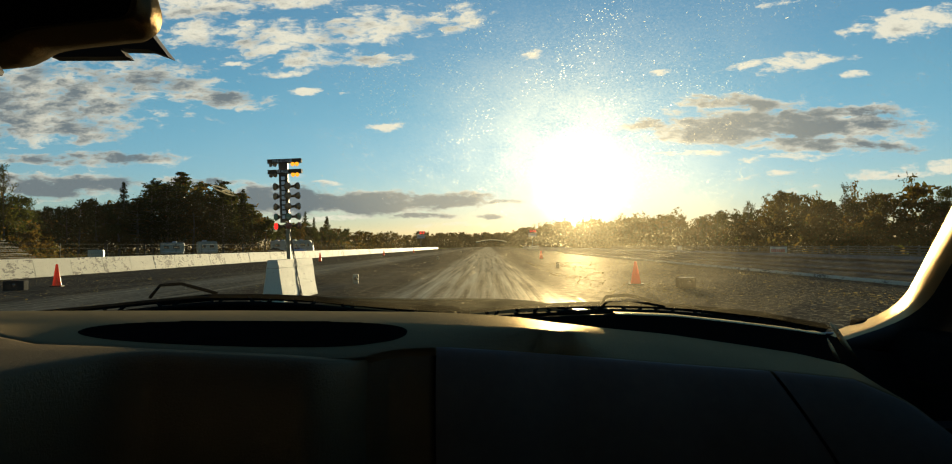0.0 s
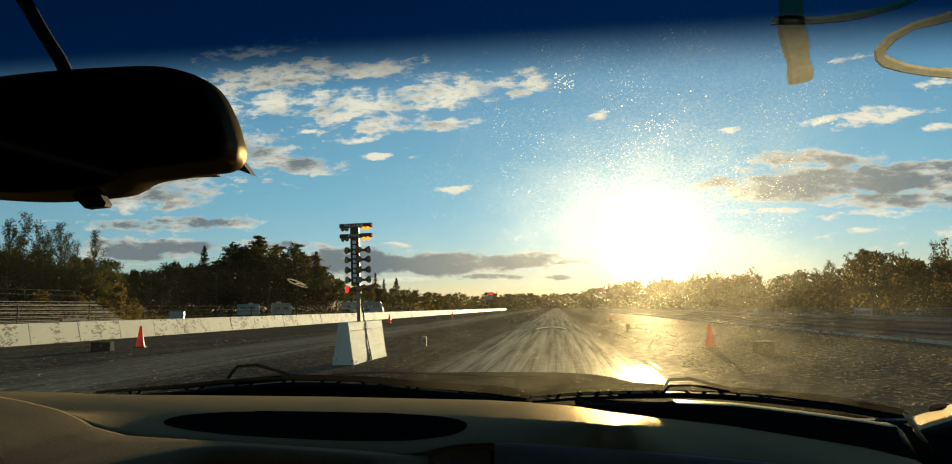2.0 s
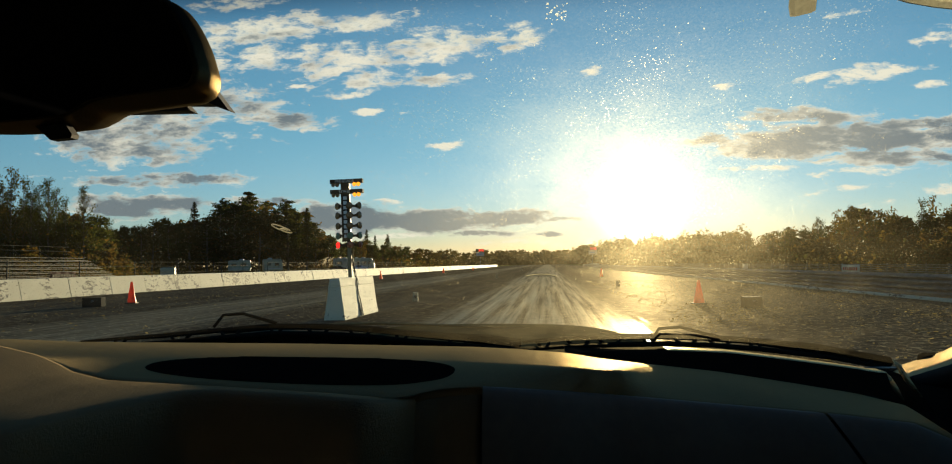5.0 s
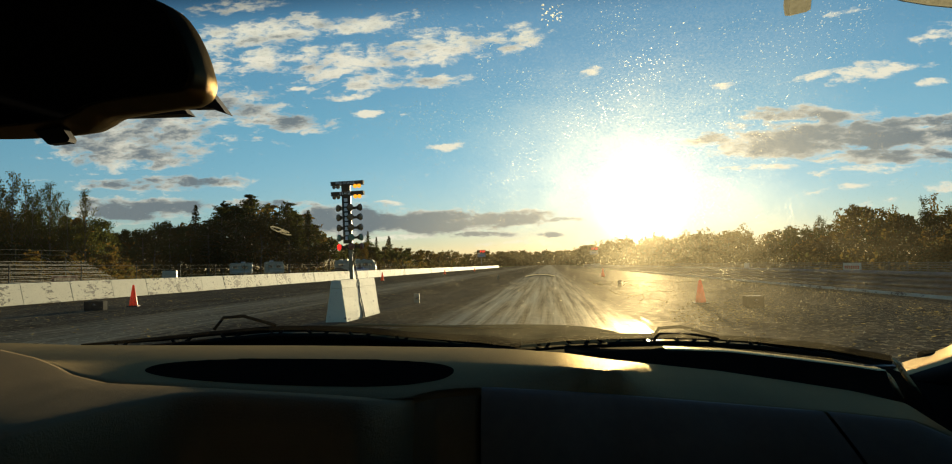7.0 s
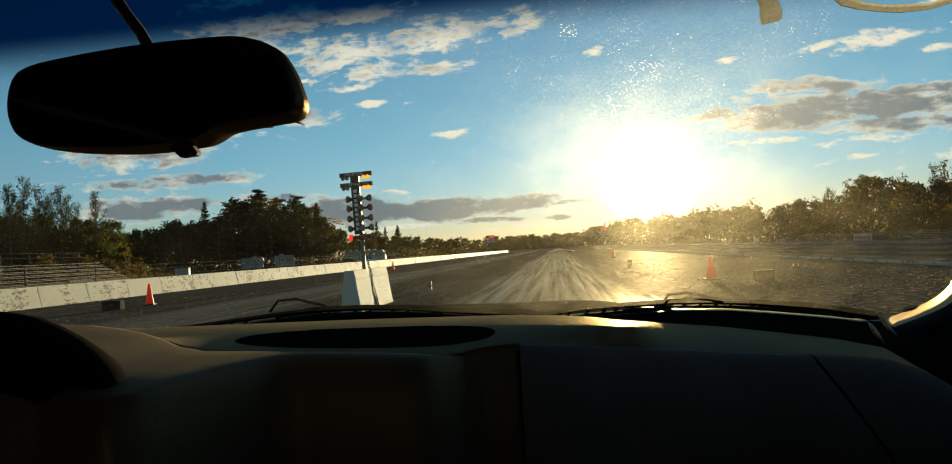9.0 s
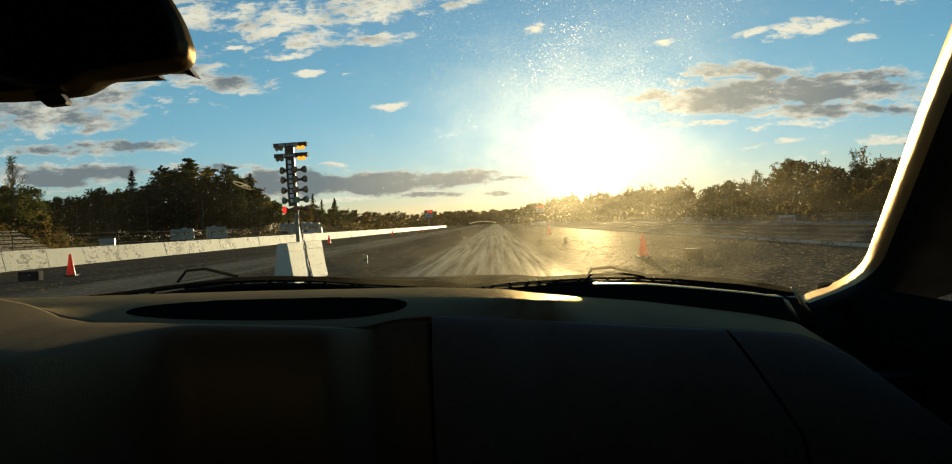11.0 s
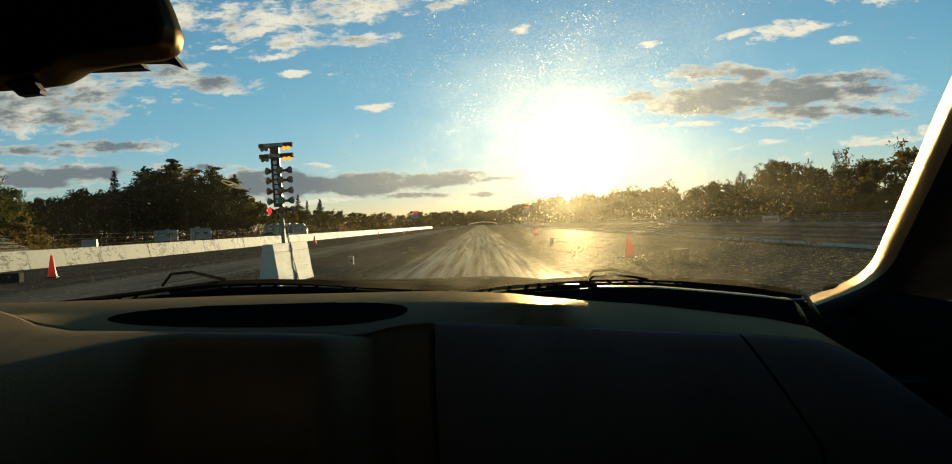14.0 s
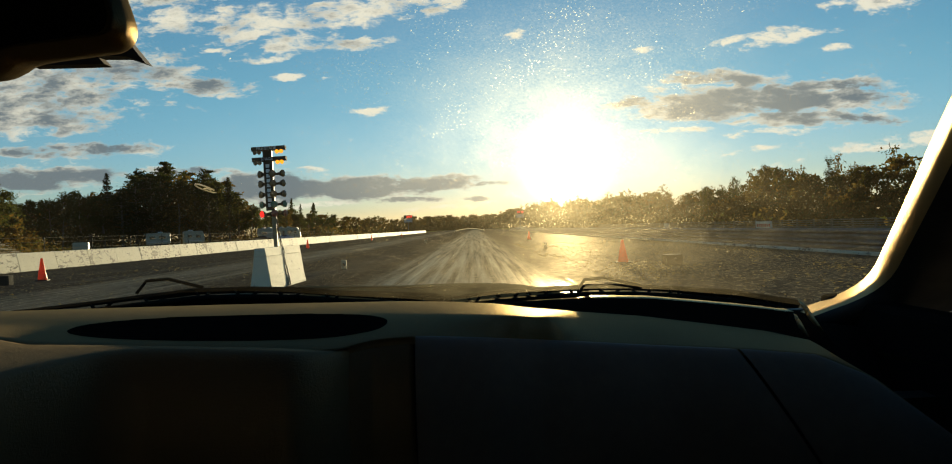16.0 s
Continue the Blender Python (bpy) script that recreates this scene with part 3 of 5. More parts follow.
# ---- trees ----
def leaf_mesh(name, centres, size, mat, seed, flat=0.0):
    """Many small bent leaf sprays at the centres."""
    rs = np.random.RandomState(seed)
    n = len(centres)
    c = np.array(centres)
    a = rs.normal(size=(n, 3))
    a /= np.linalg.norm(a, axis=1)[:, None]
    b = np.cross(a, rs.normal(size=(n, 3)))
    b /= np.linalg.norm(b, axis=1)[:, None]
    if flat:
        a[:, 2] *= 1 - flat
        b[:, 2] *= 1 - flat
    s = size * rs.uniform(0.5, 1.3, (n, 1))
    w = s * rs.uniform(0.35, 0.7, (n, 1))
    nrm = np.cross(a, b) * s * 0.25
    v = np.stack([c - a * s, c + b * w + nrm, c + a * s, c - b * w + nrm], 1).reshape(-1, 3)
    idx = np.arange(n)[:, None] * 4
    f = np.concatenate([idx + [0, 1, 3], idx + [1, 2, 3]], 0)
    me = bpy.data.meshes.new(name)
    me.from_pydata(v.tolist(), [], f.tolist())
    me.materials.append(mat)
    return me


def broadleaf(seed, h, spread, leaves, size, clump=1.0, mat=M_LEAF, label="broadleaf tree with a ragged, slightly autumnal crown"):
    rnd = random.Random(seed)
    tree = thing("broadleaf_tree", label, "tree")
    bm = bmesh.new()
    lean = Vector((rnd.uniform(-0.05, 0.05), rnd.uniform(-0.05, 0.05), 1))
    top = lean * h * 0.86
    tube(bm, [lean * h * t + Vector((rnd.uniform(-.02, .02) * h, rnd.uniform(-.02, .02) * h, 0)) * (t > 0) for t in (0, 0.2, 0.45, 0.7, 0.86)],
         [h * 0.02, h * 0.017, h * 0.012, h * 0.006, h * 0.002], 7)
    tips = [top]
    for i in range(rnd.randint(11, 15)):
        t = rnd.uniform(0.08, 0.82)
        ang = rnd.uniform(0, math.tau)
        ln = spread * rnd.uniform(0.5, 1.0) * (1.1 - 0.65 * t)
        p0 = lean * h * t
        p2 = p0 + Vector((math.cos(ang) * ln, math.sin(ang) * ln, ln * rnd.uniform(0.15, 0.8)))
        p1 = (p0 + p2) / 2 + Vector((0, 0, -0.06 * ln))
        tube(bm, [p0, p1, p2], [h * 0.008, h * 0.005, h * 0.0015], 5)
        tips += [p2, (p1 + p2) / 2, p1 * 0.5 + p2 * 0.5 + Vector((rnd.uniform(-.1, .1) * h, rnd.uniform(-.1, .1) * h, rnd.uniform(-.06, .06) * h))]
    part("trunk", bm, M_BARK, tree)
    cs = []
    blobs = [(p, rnd.uniform(0.06, 0.13) * h * clump) for p in tips]
    for k in range(leaves):
        p, r = blobs[rnd.randrange(len(blobs))]
        d = Vector((rnd.gauss(0, 1), rnd.gauss(0, 1), rnd.gauss(0, 0.8)))
        if d.length > 1.7:
            d *= rnd.uniform(0.6, 1.7) / d.length
        cs.append(p + d * r * 0.55)
    ob = new("crown", leaf_mesh("crown", [tuple(c) for c in cs], size, mat, seed))
    ob.parent = tree
    return tree


def pine(seed, h, spread, leaves, size, gappy):
    rnd = random.Random(seed)
    tree = thing("pine_tree", "tall dark evergreen pine with layered boughs", "tree")
    bm = bmesh.new()
    tube(bm, [(0, 0, 0), (rnd.uniform(-.1, .1), 0, h * 0.5), (0, 0, h)], [h * 0.016, h * 0.011, h * 0.002], 7)
    cs = []
    z = 0.12
    boughs = []
    while z < 0.985:
        k = rnd.randint(3, 5)
        a0 = rnd.uniform(0, math.tau)
        for i in range(k):
            if rnd.random() < gappy:
                continue
            ln = spread * (1.03 - z) ** 0.8 * rnd.uniform(0.3, 1.2)
            ang = a0 + i * math.tau / k + rnd.uniform(-.3, .3)
            p0 = Vector((0, 0, h * z))
            p1 = p0 + Vector((math.cos(ang) * ln, math.sin(ang) * ln, ln * rnd.uniform(-0.12, 0.22)))
            tube(bm, [p0, (p0 + p1) / 2 + Vector((0, 0, 0.04 * ln)), p1], [h * 0.004, h * 0.003, h * 0.001], 4)
            boughs.append((p0, p1, ln))
        z += rnd.uniform(0.012, 0.05) * (1.2 - z)
    tot = sum(b[2] for b in boughs)
    for p0, p1, ln in boughs:
        for _ in range(int(leaves * ln / tot)):
            t = rnd.uniform(0.15, 1.05)
            wd = ln * 0.20 * (1.15 - t * 0.6)
            cs.append(tuple(p0.lerp(p1, t) + Vector((rnd.gauss(0, wd), rnd.gauss(0, wd), rnd.gauss(0.0, ln * 0.17)))))
    part("trunk", bm, M_BARK, tree)
    ob = new("crown", leaf_mesh("crown", cs, size, M_NEEDLE, seed, 0.45))
    ob.parent = tree
    return tree


def airy_tree(seed, h, spread, leaves, size, label):
    """A slender young tree: steep twigs on a straight stem, loosely set with small leaves."""
    rnd = random.Random(seed)
    tree = thing("broadleaf_tree", label, "tree")
    bm = bmesh.new()
    tube(bm, [(0, 0, 0), (rnd.uniform(-.1, .1), rnd.uniform(-.1, .1), h * 0.5), (0, 0, h)], [h * 0.011, h * 0.007, h * 0.001], 6)
    twigs = []
    for i in range(46):
        z = 0.10 + 0.86 * (i + rnd.random()) / 46
        ln = spread * (1.12 - z) ** 0.7 * rnd.uniform(0.35, 1.1)
        ang = rnd.uniform(0, math.tau)
        p0 = Vector((0, 0, h * z))
        p1 = p0 + Vector((math.cos(ang) * ln, math.sin(ang) * ln, ln * rnd.uniform(0.7, 1.7)))
        p1.z = min(p1.z, h * 1.0)
        tube(bm, [p0, (p0 + p1) / 2 + Vector((0, 0, -0.05 * ln)), p1], [h * 0.0035, h * 0.002, h * 0.0008], 4)
        twigs.append((p0, p1, ln))
    part("trunk", bm, M_BARK, tree)
    tot = sum(t[2] for t in twigs)
    cs = []
    for p0, p1, ln in twigs:
        for _ in range(int(leaves * ln / tot)):
            wd = 0.05 + ln * 0.13
            cs.append(tuple(p0.lerp(p1, rnd.uniform(0.25, 1.05)) + Vector((rnd.gauss(0, wd), rnd.gauss(0, wd), rnd.gauss(0, wd * 1.3)))))
    ob = new("crown", leaf_mesh("crown", cs, size, M_YOUNG, seed))
    ob.parent = tree
    return tree


def white_pine(seed, h, spread, leaves, size):
    """A broad old pine: long level boughs that end in flat pads of needles, and a rounded top."""
    rnd = random.Random(seed)
    tree = thing("pine_tree", "broad dark white pine with pads of needles", "tree")
    bm = bmesh.new()
    tube(bm, [(0, 0, 0), (rnd.uniform(-.15, .15), 0, h * 0.5), (0, 0, h * 0.96)], [h * 0.022, h * 0.015, h * 0.003], 7)
    pads = []
    z = 0.16
    while z < 0.98:
        for i in range(rnd.randint(3, 5)):
            ln = spread * math.sin(math.pi * min(1.0, 0.10 + 0.90 * (1.02 - z) / 0.66) / 2) ** 0.85 * rnd.uniform(0.45, 1.12)
            ang = rnd.uniform(0, math.tau)
            p0 = Vector((0, 0, h * z))
            p1 = p0 + Vector((math.cos(ang) * ln, math.sin(ang) * ln, ln * rnd.uniform(0.02, 0.42)))
            tube(bm, [p0, (p0 + p1) / 2 - Vector((0, 0, 0.05 * ln)), p1], [h * 0.005, h * 0.004, h * 0.001], 4)
            for t in (0.45, 0.7, 0.95, 1.02):
                pads.append((p0.lerp(p1, t), 0.13 * ln * rnd.uniform(0.7, 1.4) + 0.07))
        z += rnd.uniform(0.035, 0.075)
    for k in range(10):
        pads.append((Vector((rnd.gauss(0, 0.12), rnd.gauss(0, 0.12), h * (0.86 + 0.015 * k))), 0.30 - 0.022 * k))
    part("trunk", bm, M_BARK, tree)
    cs = []
    for _ in range(leaves):
        p, r = pads[rnd.randrange(len(pads))]
        cs.append((p.x + rnd.gauss(0, r), p.y + rnd.gauss(0, r), p.z + rnd.gauss(0.04, r * 0.45)))
    ob = new("crown", leaf_mesh("crown", cs, size, M_NEEDLE, seed, 0.3))
    ob.parent = tree
    return tree


def place(src, spots, group):
    """The nearest trees of each row as things, those behind joined into one wood."""
    rnd = random.Random(11)
    used, far = set(), []
    near = set(sorted(range(len(spots)), key=lambda i: spots[i][5] + spots[i][1] * 0.0005)[:NEAR_TREES])
    for i, (x, y, s, k, only, _) in enumerate(spots):
        m = pose(x, y, -0.05, 0, 0, rnd.uniform(0, 360))
        sc = (s * rnd.uniform(0.85, 1.15), s * rnd.uniform(0.85, 1.15), s)
        if i in near or only:
            if k in used:
                ob = copy_thing(src[k], m)
            else:
                ob = src[k]
                ob.matrix_basis = m
                used.add(k)
            ob.scale = sc
            ob["group"] = group
        else:
            far.append((k, np.array(m), np.array(sc)))
    verts, faces, base = [], [], 0
    for k, m, sc in far:
        crown = [o for o in src[k].children if o.name.startswith("crown")][0].data
        v = np.empty(len(crown.vertices) * 3)
        crown.vertices.foreach_get("co", v)
        v = v.reshape(-1, 4, 3)[::6]
        c = v.mean(1, keepdims=True)
        v = (c * (1.35, 1.35, 1.0) + (v - c) * 2.5) * sc
        v = v.reshape(-1, 3) @ m[:3, :3].T + m[:3, 3]
        n = len(v) // 4
        idx = np.arange(n)[:, None] * 4 + base
        verts.append(v)
        faces.append(np.concatenate([idx + [0, 1, 3], idx + [1, 2, 3]]))
        base += len(v)
    # low growth between and under the trees
    rs = np.random.RandomState(3)
    cs = []
    for x, y, s, k, only, _ in spots:
        n = 190
        q = np.stack([x + rs.normal(0, 3.0, n), y + rs.normal(0, 2.5, n), np.abs(rs.normal(0, 0.22, n)) * s * 10], 1)
        cs.append(q)
    cs = np.concatenate(cs)
    for some, size in ((cs[cs[:, 1] < 170], 0.22), (cs[(cs[:, 1] >= 170) & (cs[:, 1] < 300)], 0.40), (cs[cs[:, 1] >= 300], 0.85)):
        me = leaf_mesh("woodland", some, size, M_LEAF, 9)
        v = np.empty(len(me.vertices) * 3)
        me.vertices.foreach_get("co", v)
        v = v.reshape(-1, 3)
        n = len(v) // 4
        idx = np.arange(n)[:, None] * 4 + base
        verts.append(v)
        faces.append(np.concatenate([idx + [0, 1, 3], idx + [1, 2, 3]]))
        base += len(v)
    wood = bpy.data.meshes.new("woodland")
    wood.from_pydata(np.concatenate(verts).tolist(), [], np.concatenate(faces).tolist())
    wood.materials.append(M_LEAF)
    tagged(new("woodland", wood), "dense mixed woodland and undergrowth behind the strip", "woodland", kind="stuff")


NEAR_TREES = 140
rnd = random.Random(21)
AIRY = "slender young tree with a thin, airy, yellow-green crown"
RUST = "scrubby tree with a brown and russet autumn crown"
SRC = [broadleaf(1, 10, 3.2, 4600, 0.19), broadleaf(2, 10, 2.6, 4300, 0.18), broadleaf(3, 10, 3.5, 4800, 0.20), airy_tree(5, 10, 1.6, 3400, 0.085, AIRY),
       pine(6, 10, 2.3, 3600, 0.17, 0.12), pine(7, 10, 2.0, 3200, 0.16, 0.22), white_pine(8, 10, 2.9, 5200, 0.17), white_pine(9, 10, 2.5, 4800, 0.16),
       broadleaf(10, 10, 2.3, 4800, 0.13, 0.8, M_RUSSET, RUST), broadleaf(12, 10, 1.9, 4600, 0.11, 0.7, M_RUSSET, RUST), airy_tree(13, 10, 2.1, 3800, 0.095, AIRY)]
spots = []
# skyline beyond the left wall: (direction, rise above the eye) of the tree tops
SKY_L = [(-1.3, 0.13), (-0.95, 0.12), (-0.80, 0.112), (-0.70, 0.098), (-0.65, 0.086), (-0.617, 0.077), (-0.552, 0.081), (-0.524, 0.076), (-0.50, 0.080), (-0.479, 0.090),
         (-0.462, 0.098), (-0.424, 0.106), (-0.398, 0.097), (-0.364, 0.094), (-0.34, 0.085), (-0.318, 0.058), (-0.292, 0.042), (-0.253, 0.042), (-0.223, 0.032), (-0.171, 0.026),
         (-0.12, 0.0215), (-0.03, 0.0205), (0.04, 0.021), (0.10, 0.03)]
LD, LE = [a for a, b in SKY_L], [b for a, b in SKY_L]
dist_l = lambda d: lerp(d, [-1.3, -0.8, -0.66, -0.6, -0.3, -0.2, -0.08, 0.1], [75, 95, 105, 150, 210, 330, 600, 680])
d = -1.28
while d < 0.1:
    for layer in range(3):
        dd = d + rnd.uniform(-0.006, 0.006)
        D = dist_l(dd) * (1 + 0.10 * layer) + rnd.uniform(-4, 4)
        h = (lerp(dd, LD, LE) * D + 1.2) * (rnd.uniform(0.80, 1.0) if layer == 0 else rnd.uniform(0.70, 0.97) if layer == 2 else rnd.uniform(0.62, 0.9))
        if -0.49 < dd < -0.325:
            k = rnd.choice((6, 7, 6, 7, 6, 0))
        elif dd < -0.62:
            k = rnd.choice((0, 1, 2, 2)) if layer else rnd.choice((10, 1, 0, 2))
        else:
            k = rnd.choice((0, 1, 2, 2, 7, 8, 0))
        spots.append((dd * D, D, h / 10, k, False, layer))
    d += 0.020 if d < -0.3 else 0.012 if d < -0.1 else 0.0055
    if d < -0.6:
        d += 0.004
for dd, e, D, k in ((-0.95, 0.15, 88, 3), (-0.87, 0.145, 90, 10), (-0.81, 0.143, 90, 3), (-0.80, 0.13, 96, 10), (-0.755, 0.118, 94, 10), (-0.70, 0.105, 96, 10), (-0.715, 0.12, 99, 3), (-0.787, 0.152, 92, 3), (-0.767, 0.136, 95, 10), (-0.742, 0.126, 96, 3), (-0.727, 0.135, 95, 3), (-0.672, 0.123, 98, 3),
                    (-0.504, 0.0965, 190, 5), (-0.463, 0.099, 203, 7), (-0.424, 0.107, 205, 6), (-0.366, 0.094, 205, 6), (-0.338, 0.084, 200, 4), (-0.252, 0.0515, 300, 5), (-0.222, 0.044, 300, 4), (-0.24, 0.043, 305, 5)):
    spots.append((dd * D, D, (e * D + 1.2) / 10, k, True, 0))
# low bushes before the left wood
for i in range(46):
    D = rnd.uniform(80, 150)
    spots.append((-0.60 * D - rnd.uniform(0, 40), D, rnd.uniform(0.25, 0.5), rnd.choice((0, 2, 8)), False, 2))
# the scrubby wood beyond the rail
SKY_R = [(0.06, 0.026), (0.10, 0.034), (0.13, 0.036), (0.16, 0.037), (0.20, 0.041), (0.24, 0.046), (0.278, 0.043), (0.306, 0.045), (0.348, 0.045), (0.364, 0.056), (0.395, 0.072), (0.42, 0.074),
         (0.45, 0.064), (0.50, 0.086), (0.63, 0.085), (0.8, 0.12)]
RD, RE = [a for a, b in SKY_R], [b for a, b in SKY_R]
y = 28.0
while y < 620:
    for layer in range(3):
        x = 38 + layer * 7 + rnd.uniform(-3, 3) - 14 * min(1, max(0, (y - 300) / 300))
        yy = y + rnd.uniform(-2, 2)
        h = (lerp(x / yy, RD, RE) * yy + 1.2) * rnd.uniform(0.62, 1.0)
        k = rnd.choice((0, 1, 3, 8, 9, 10, 9, 3, 8))
        if k in (3, 9, 10):
            h *= 1.1
        spots.append((x, yy, h / 10, k, False, layer))
    y += 3.6 if y < 120 else 5.0 if y < 300 else 8
for i in range(60):
    y = rnd.uniform(30, 240)
    spots.append((rnd.uniform(30, 36), y, rnd.uniform(0.2, 0.42), rnd.choice((0, 2, 8)), False, 2))
place(SRC, spots, "trees along the strip")


def build_litter():
    """Dry leaves blown over the asphalt, in drifts."""
    rs = random.Random(31)
    cs = []
    while len(cs) < 9000:
        x, y = (rs.uniform(2.4, 10.4), 4 + 44 * rs.random() ** 1.5) if rs.random() < 0.78 else (rs.uniform(-20.5, -5.6), 8 + 40 * rs.random())
        drift = noise.noise(Vector((x * 0.35, y * 0.16, 3.0))) + 0.5 * noise.noise(Vector((x * 1.1, y * 0.5, 7.0)))
        if rs.random() < 0.10 + 1.1 * max(0.0, drift):
            cs.append((x, y, 0.016 + rs.random() * 0.018))
    ob = new("leaf_litter", leaf_mesh("leaf_litter", cs, 0.042, M_LITTER, 5, 0.75))
    tagged(ob, "dry brown leaves scattered over the asphalt", "leaf litter", kind="stuff")


build_litter()


# ---- starting line ----
def build_centre_barrier():
    ob = thing("centre_barrier", "short chipped white concrete barrier carrying the start lights", "barrier")
    for name, outline in (("block", [(-0.24, 0), (-0.24, 0.05), (-0.18, 0.42), (-0.138, 0.745), (0.138, 0.745), (0.18, 0.42), (0.24, 0.05), (0.24, 0)]),
                          ("cap", [(-0.136, 0.752), (-0.11, 0.93), (0.11, 0.93), (0.136, 0.752)])):
        bm = bmesh.new()
        extrude_xz(bm, outline, 0, 2.9)
        bmesh.ops.subdivide_edges(bm, edges=bm.edges[:], cuts=5, use_grid_fill=True)
        for v in bm.verts:
            n = noise.noise(v.co * 4.0) * 0.006 + noise.noise(v.co * 11.0) * 0.005
            v.co += Vector((n, n * 0.8, n * 0.4 if v.co.z > 0.02 else 0))
        part(name, bm, M_BLOCK, ob)
    ob.matrix_world = pose(-4.72, 15.8, 0, 0, 0, -1.0)
    return ob


build_centre_barrier()


def build_start_lights():
    t = thing("start_light_tree", "black drag-racing start light tree with round lamps", "start lights", pose(-4.74, 17.2, 0.93, 0, -1.4, 0))
    bm = bmesh.new()
    box(bm, (-0.045, -0.045, 0), (0.045, 0.045, 2.3), 0.006)
    part("post", bm, M_OLIVE, t, "olive square steel post")
    bm = bmesh.new()
    box(bm, (-0.16, -0.07, 0.86), (0.04, -0.047, 2.3), 0.006)
    panel = part("panel", bm, M_DARKSTEEL, t)
    for i in range(9):
        bm = bmesh.new()
        box(bm, (-0.105, -0.074, 0.95 + i * 0.115), (-0.02, -0.0705, 1.03 + i * 0.115), 0.002)
        part("letter_bar", bm, M_LETTER, panel)
    for k, (z, text) in enumerate(((2.27, "PRE-STAGE"), (2.02, "STAGE"))):
        bm = bmesh.new()
        box(bm, (-0.42, -0.09, z), (0.38, 0.05, z + 0.10), 0.01)
        bar = part("crossbar", bm, M_DARKSTEEL, t)
        words("sign_text", text, 0.095, pose(-0.06, -0.093, z + 0.05, 90), M_LETTER, bar)
        for side, lit in ((-1, 0), (1, 1)):
            for j in (0, 1):
                bm = bmesh.new()
                x = -0.02 + side * (0.20 + 0.10 * j) - (0.02 if side < 0 else 0)
                lathe(bm, [(0.02, 0.03), (0.046, 0.02), (0.05, -0.01), (0.03, -0.045), (0.008, -0.055)], 14, pose(x, -0.07, z - 0.03, -35))
                part("stage_bulb", bm, M_AMBER if lit else M_AMBERLENS, bar, "lit amber bulb" if lit else "unlit amber bulb")
    for i, z in enumerate((1.72, 1.49, 1.24, 1.0, 0.78)):
        for x, y, way in ((-0.24, -0.05, (-0.62, -0.78, 0.0)), (0.05, -0.10, (0.1, -1, 0)), (0.25, -0.03, (0.92, -0.38, 0.0)), (-0.05, 0.12, (-0.2, 0.95, 0))):
            m = Matrix.Translation((x, y, z)) @ Vector(way).to_track_quat("Z", "Y").to_matrix().to_4x4()
            bm = bmesh.new()
            lathe(bm, [(0.018, -0.18), (0.03, -0.17), (0.032, -0.07), (0.05, -0.05), (0.082, 0.02), (0.086, 0.035)], 16, m)
            h = part("lamp_housing", bm, M_DARKSTEEL, t)
            bm = bmesh.new()
            lathe(bm, [(0.080, 0.034), (0.066, 0.048), (0.03, 0.056)], 16, m)
            on = i == 4 and x < -0.2
            lens = M_REDLIT if on else M_AMBERLENS if i < 3 else M_GREENLENS if i == 3 else M_REDLENS
            part("lens", bm, lens, h, "lit red lens" if on else "unlit lens")
            bm = bmesh.new()
            tube(bm, [(0, 0, z), tuple(Vector((x, y, z)) - Vector(way).normalized() * 0.17)], 0.016, 6)
            part("lamp_arm", bm, M_DARKSTEEL, t)
    rs = random.Random(6)
    for j in range(7):
        bm = bmesh.new()
        x, y = 0.04, -0.03
        pts = [(x, y, 0.85 - j * 0.09)]
        for z, out in ((0.45, 0.07), (0.2, 0.10), (0.02, 0.13), (-0.16, 0.155), (-0.32, 0.175), (-0.5, 0.20), (-0.68, 0.225), (-0.92, 0.27)):
            pts.append((out + 0.012 * (j % 3), y - 0.05 + rs.uniform(-0.10, 0.10) + (0.0 if z > 0 else (j - 3) * 0.06 * -z), z))
        tube(bm, pts, 0.0065, 6)
        part("cable", bm, M_RUBBER, t)


build_start_lights()


def build_cone(x, y, h, turn):
    c = thing("traffic_cone", "orange traffic cone on a square dark base", "cone", pose(x, y, 0.006, 0, 0, turn), "cones along the lanes")
    bm = bmesh.new()
    lathe(bm, [(0.15, 0.03), (0.145, 0.06), (0.035, h - 0.01), (0.02, h)], 20)
    part("body", bm, M_ORANGE, c, smooth=True)
    bm = bmesh.new()
    box(bm, (-0.18, -0.18, 0), (0.18, 0.18, 0.035), 0.012)
    part("base", bm, M_RUBBER, c)
    return c


for x, y, h in ((-14.6, 24.4, 0.76), (4.15, 20.8, 0.66), (-14.4, 62, 0.76), (-14.4, 100, 0.76), (-14.4, 140, 0.76), (4.3, 60, 0.7)):
    build_cone(x, y, h, 12)


def build_block(name, x, y, s, mat, label):
    b = thing(name, label, "block", pose(x, y, 0.006, 0, 0, 6), "timing blocks")
    bm = bmesh.new()
    box(bm, (-s[0] / 2, -s[1] / 2, 0), (s[0] / 2, s[1] / 2, s[2]), 0.012)
    part("case", bm, mat, b)
    bm = bmesh.new()
    lathe(bm, [(0.05, 0), (0.05, 0.012), (0.03, 0.016)], 12, pose(0.05 * s[0], -s[1] / 2, s[2] * 0.55, 90))
    part("lens", bm, M_DARKGLASS, b)


